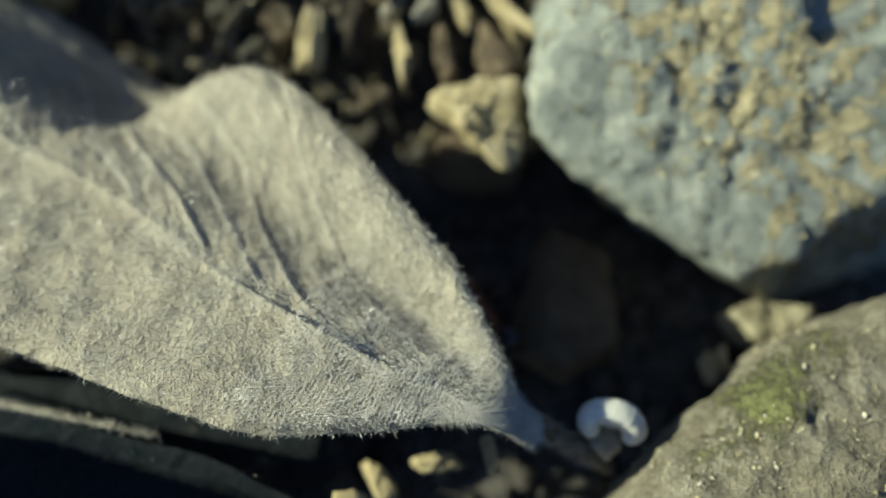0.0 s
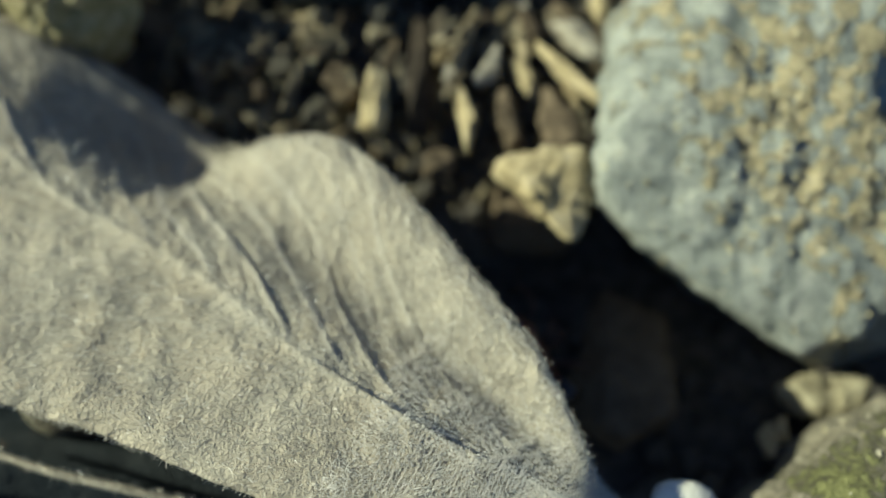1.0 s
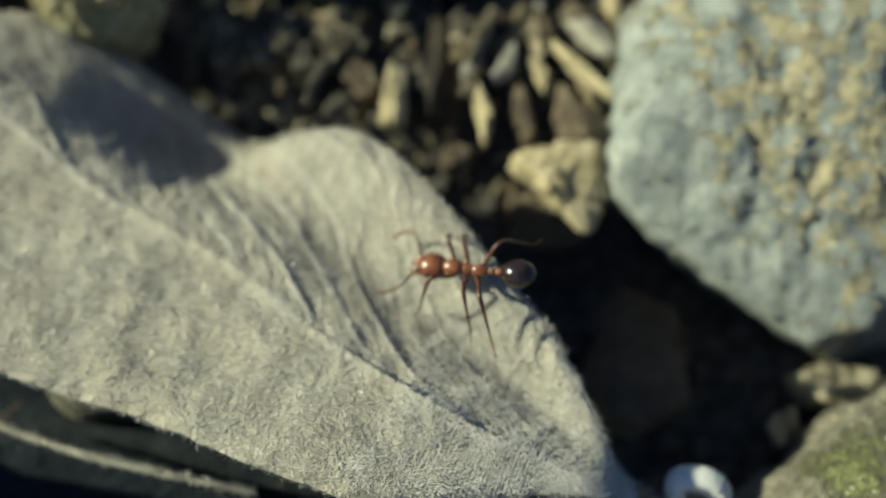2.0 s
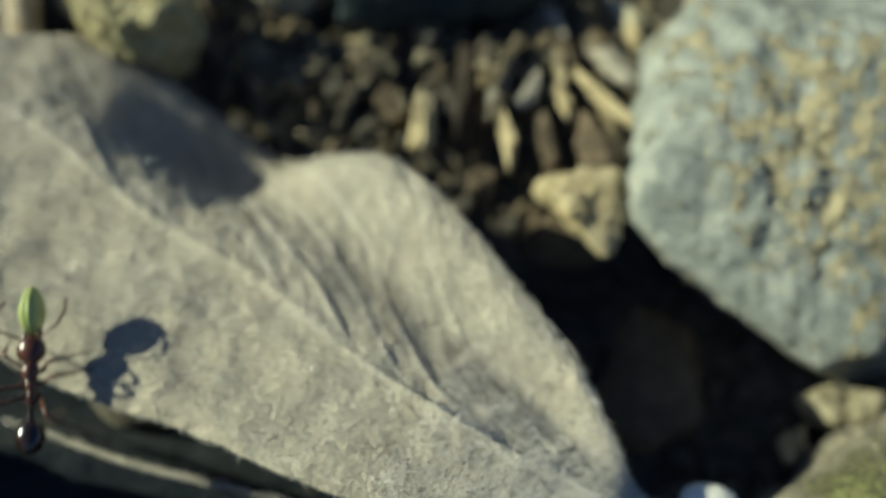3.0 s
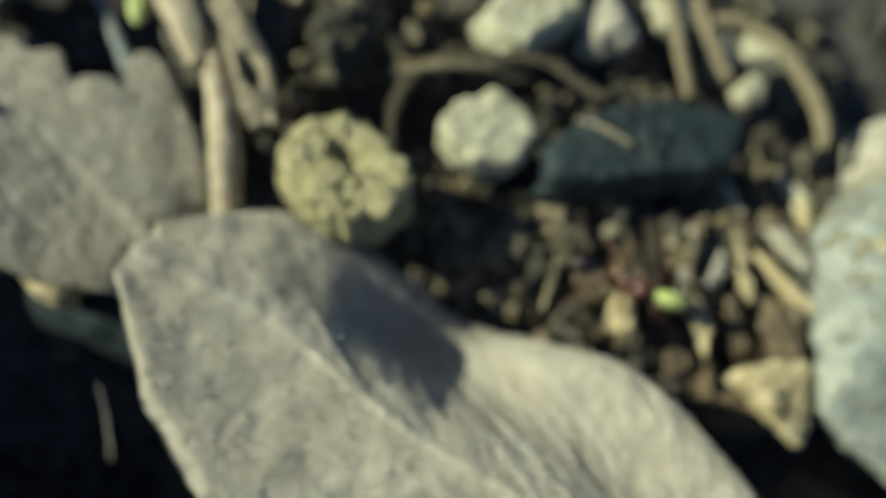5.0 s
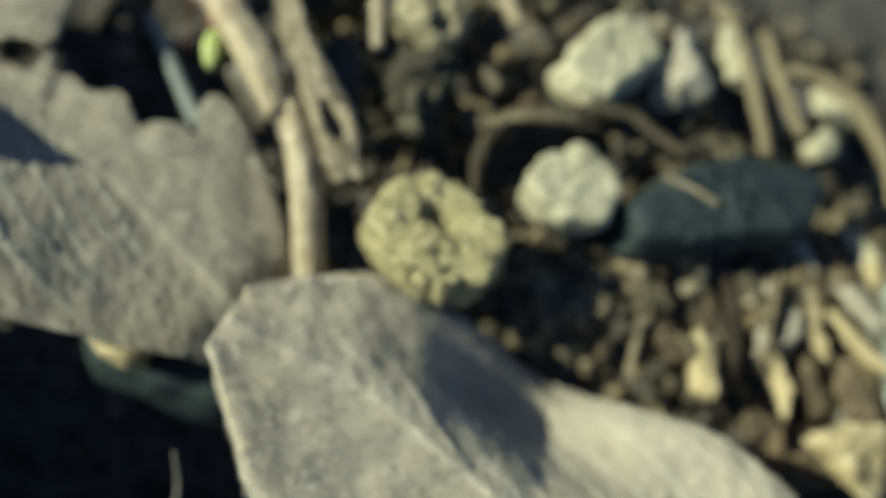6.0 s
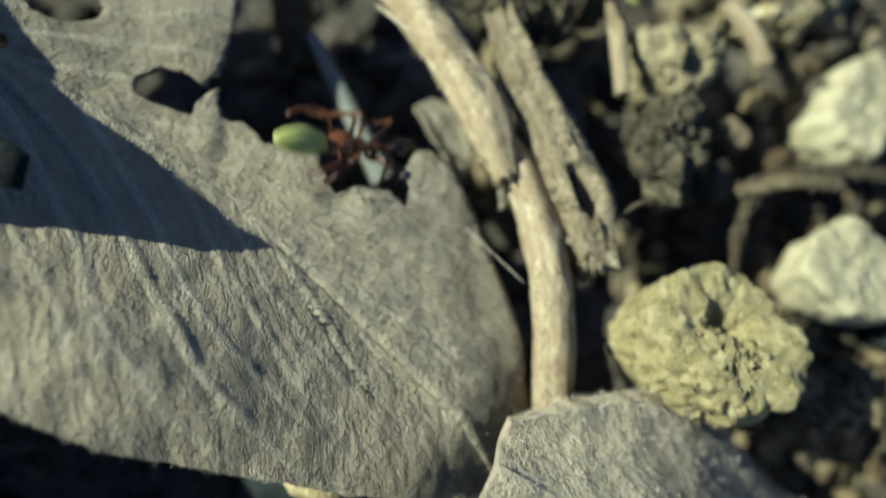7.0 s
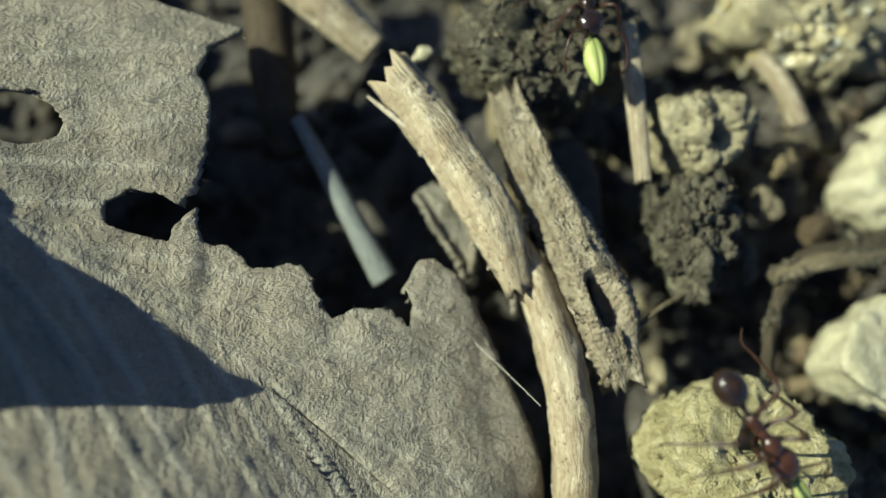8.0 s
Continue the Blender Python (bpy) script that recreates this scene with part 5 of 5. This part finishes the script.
def ant_rows(tree, rows, size, stand=1.3):
    """Poses from rows of (t, abdomen x, y, head x, y and, where it climbs, their heights)."""
    out = []
    for t, gx, gy, hx, hy, *given in rows:
        d = Vector((hx - gx, hy - gy, 0)).normalized()
        c = Vector(((gx + hx) / 2, (gy + hy) / 2, 0))
        a, b = c - d * 1.55 * size, c + d * 1.55 * size
        if given:
            a.z, b.z = given
        else:
            s = Vector((-d.y, d.x, 0))
            feel = [[top_of(tree, *(c + d * p + s * q).xy) for q in (-1.3, 0, 1.3)] for p in (-1.6, 0, 1.6)]
            lo, mid_z, hi = (sorted(f)[1] for f in feel)
            slope = max(-1.6, min(1.6, (hi - lo) / 2))
            level = max(mid_z, (lo + hi) / 2)
            a.z, b.z = level - slope + stand * size, level + slope + stand * size
        x = (b - a).normalized()
        y = Vector((0, 0, 1)).cross(x).normalized()
        m = Matrix((x, y, x.cross(y))).transposed().to_4x4()
        m.translation = (a + b) / 2 * MM
        out.append((t, m))
    return out


def step_legs(body, start, end, size):
    """Tripod gait: the legs swing in two sets of three while the ant goes, and stand else."""
    legs = [o for o in body.children if o.name.split(".")[0] == "leg"]
    roots = [(x, y * side) for x, y, _ in LEG_ROOTS for side in (1, -1)]
    times = [0.0] + [t / 10 for t in range(1, 80) if start <= t / 10 <= end] + [8.0]
    for i, o in enumerate(legs):
        x, y = roots[i]
        phase = 1 if i in (0, 3, 4) else -1
        rows = []
        for k, t in enumerate(times):
            swing = 13 * phase * (-1) ** k if 0 < k < len(times) - 1 else 4 * phase
            rows.append((t, pose(x * size * MM, y * size * MM, -0.12 * size * MM, 5 * (1 if swing > 0 else 0) * (1 if y > 0 else -1), 0, swing * (1 if y > 0 else -1))))
        walk(o, rows)


CLIMBER = [(0.0, 2.2, 14.6, 0.6, 16.2, -5.5, -4.6), (1.0, 2.0, 15.0, 0.5, 16.7, -4.8, -3.6), (1.3, 1.0, 15.6, -0.6, 18.0, -3.2, -1.6), (1.5, 0.1, 16.3, -1.7, 18.8, -1.8, 0.8), (1.6, 0.0, 15.6, -1.2, 18.2, -0.6, 2.2), (1.7, -0.6, 15.2, -1.8, 17.5, 0.8, 3.2),
           (2.0, -1.6, 15.4, -4.4, 15.9), (2.4, -4.2, 14.2, -5.8, 11.8), (2.8, -5.3, 10.1, -6.1, 7.7, 3.3, 1.6), (2.9, -6.0, 9.4, -6.7, 7.1, 2.9, 0.6), (3.0, -6.9, 8.6, -7.5, 6.5, 2.2, -0.6), (3.4, -9.0, 4.2, -9.8, 1.6), (3.8, -10.5, 0.0, -11.3, -2.5), (8.0, -10.5, 0.0, -11.3, -2.5)]
RUNNER = [(0.0, -24.0, 1.0, -23.0, 3.8), (2.4, -24.0, 1.0, -23.0, 3.8), (2.8, -20.6, 7.6, -20.0, 10.6, 0.6, 2.6), (3.0, -19.2, 9.9, -19.6, 13.1, 2.6, 3.6), (3.2, -20.4, 13.0, -21.6, 16.4), (3.3, -20.7, 15.4, -21.3, 18.9), (3.4, -21.8, 19.0, -21.7, 22.6),
          (3.5, -21.3, 22.2, -20.3, 25.6, 3.2, 2.7), (3.6, -21.4, 25.0, -20.7, 28.3, 2.8, 2.7), (3.7, -21.1, 25.6, -19.6, 28.5), (3.8, -20.7, 27.1, -18.9, 29.9), (3.9, -19.9, 27.7, -17.6, 29.9), (4.0, -19.4, 28.2, -16.3, 29.6), (4.1, -17.2, 30.2, -13.8, 29.2), (4.3, -15.5, 29.8, -12.0, 28.7),
          (4.5, -16.0, 30.7, -12.1, 29.5, 2.0, 2.0), (4.7, -12.5, 29.0, -9.1, 27.6, 2.0, 2.0), (5.2, -8.2, 26.6, -5.0, 25.6, 2.3, 2.2), (5.8, -1.8, 21.0, 0.6, 18.8), (6.2, 1.4, 16.0, 2.8, 13.2, -2.2, -3.0), (6.6, 3.6, 12.0, 5.0, 9.4, -3.0, -3.6), (8.0, 3.6, 12.0, 5.0, 9.4, -3.0, -3.6)]
CARRIER = [(0.0, -32.5, 45.6, -31.8, 42.4), (4.0, -32.5, 45.6, -31.8, 42.4), (4.7, -32.3, 44.0, -31.7, 40.9, 2.2, 2.2), (5.8, -31.1, 44.4, -31.1, 41.3, 2.4, 2.2), (6.0, -31.1, 44.1, -31.1, 41.0, 2.4, 2.2), (6.3, -30.2, 42.0, -31.2, 39.4, 2.2, 2.0), (6.5, -29.4, 42.1, -31.1, 40.6, 0.2, 0.2),
           (6.7, -31.0, 38.4, -33.2, 37.2, 1.4, 1.2), (6.8, -29.4, 38.2, -31.6, 37.3, 1.8, 2.2), (6.9, -29.8, 38.3, -31.8, 37.9, 2.2, 2.6), (7.0, -31.7, 37.5, -33.8, 36.8, 0.6, 2.3), (7.1, -32.4, 38.1, -33.0, 35.6, 2.4, 2.2), (7.2, -32.8, 35.9, -32.9, 33.3, 2.4, 2.2), (7.3, -33.5, 34.9, -33.0, 32.1), (7.4, -33.0, 33.4, -32.9, 30.5),
           (7.5, -33.1, 32.4, -32.7, 29.6), (7.6, -32.0, 31.0, -31.0, 28.4), (7.7, -32.2, 29.5, -31.6, 26.8), (8.0, -33.0, 24.0, -33.4, 21.0, 0.5, -2.0)]
DARK_ANT = [(0.0, -30.0, 53.0, -27.4, 51.4), (6.6, -30.0, 53.0, -27.4, 51.4), (7.0, -27.1, 45.2, -24.6, 43.8, 4.7, 4.7), (7.1, -25.8, 43.9, -23.3, 42.7, 4.7, 4.7), (7.2, -25.0, 42.7, -22.7, 41.3, 4.7, 4.8), (7.3, -23.1, 42.0, -22.4, 39.6, 4.8, 4.7), (7.4, -22.5, 40.8, -22.3, 38.2, 4.7, 4.7), (7.5, -22.7, 38.1, -22.3, 35.5, 4.7, 4.7), (7.6, -22.9, 37.4, -22.6, 34.8, 4.7, 5.1), (7.7, -22.4, 36.7, -22.0, 33.9, 4.7, 5.0), (7.8, -22.8, 36.1, -23.4, 33.6, 5.0, 5.5), (7.9, -23.3, 34.9, -22.4, 32.9, 6.2, 6.2), (7.96, -23.7, 32.5, -22.0, 30.6, 7.3, 6.6), (8.0, -23.8, 32.3, -22.0, 30.4, 7.4, 6.6)]
LATE_ANT = [(0.0, -25.4, 60.0, -25.2, 57.0), (7.5, -25.4, 60.0, -25.2, 57.0), (7.8, -26.2, 50.0, -26.0, 47.4, 4.9, 4.9), (8.0, -26.0, 47.4, -25.8, 44.9, 4.9, 4.9)]


def motions():
    tree = solid_ground()
    for body, rows, size, start, end in ((climber, CLIMBER, 1.0, 1.0, 3.8), (runner, RUNNER, 0.98, 2.4, 6.6), (carrier, CARRIER, 0.98, 6.0, 8.0), (dark_ant, DARK_ANT, 0.95, 6.6, 8.0), (late_ant, LATE_ANT, 0.95, 7.5, 8.0)):
        walk(body, ant_rows(tree, rows, size, 1.55 if body == runner else 1.3))
        step_legs(body, start, end, size)


motions()
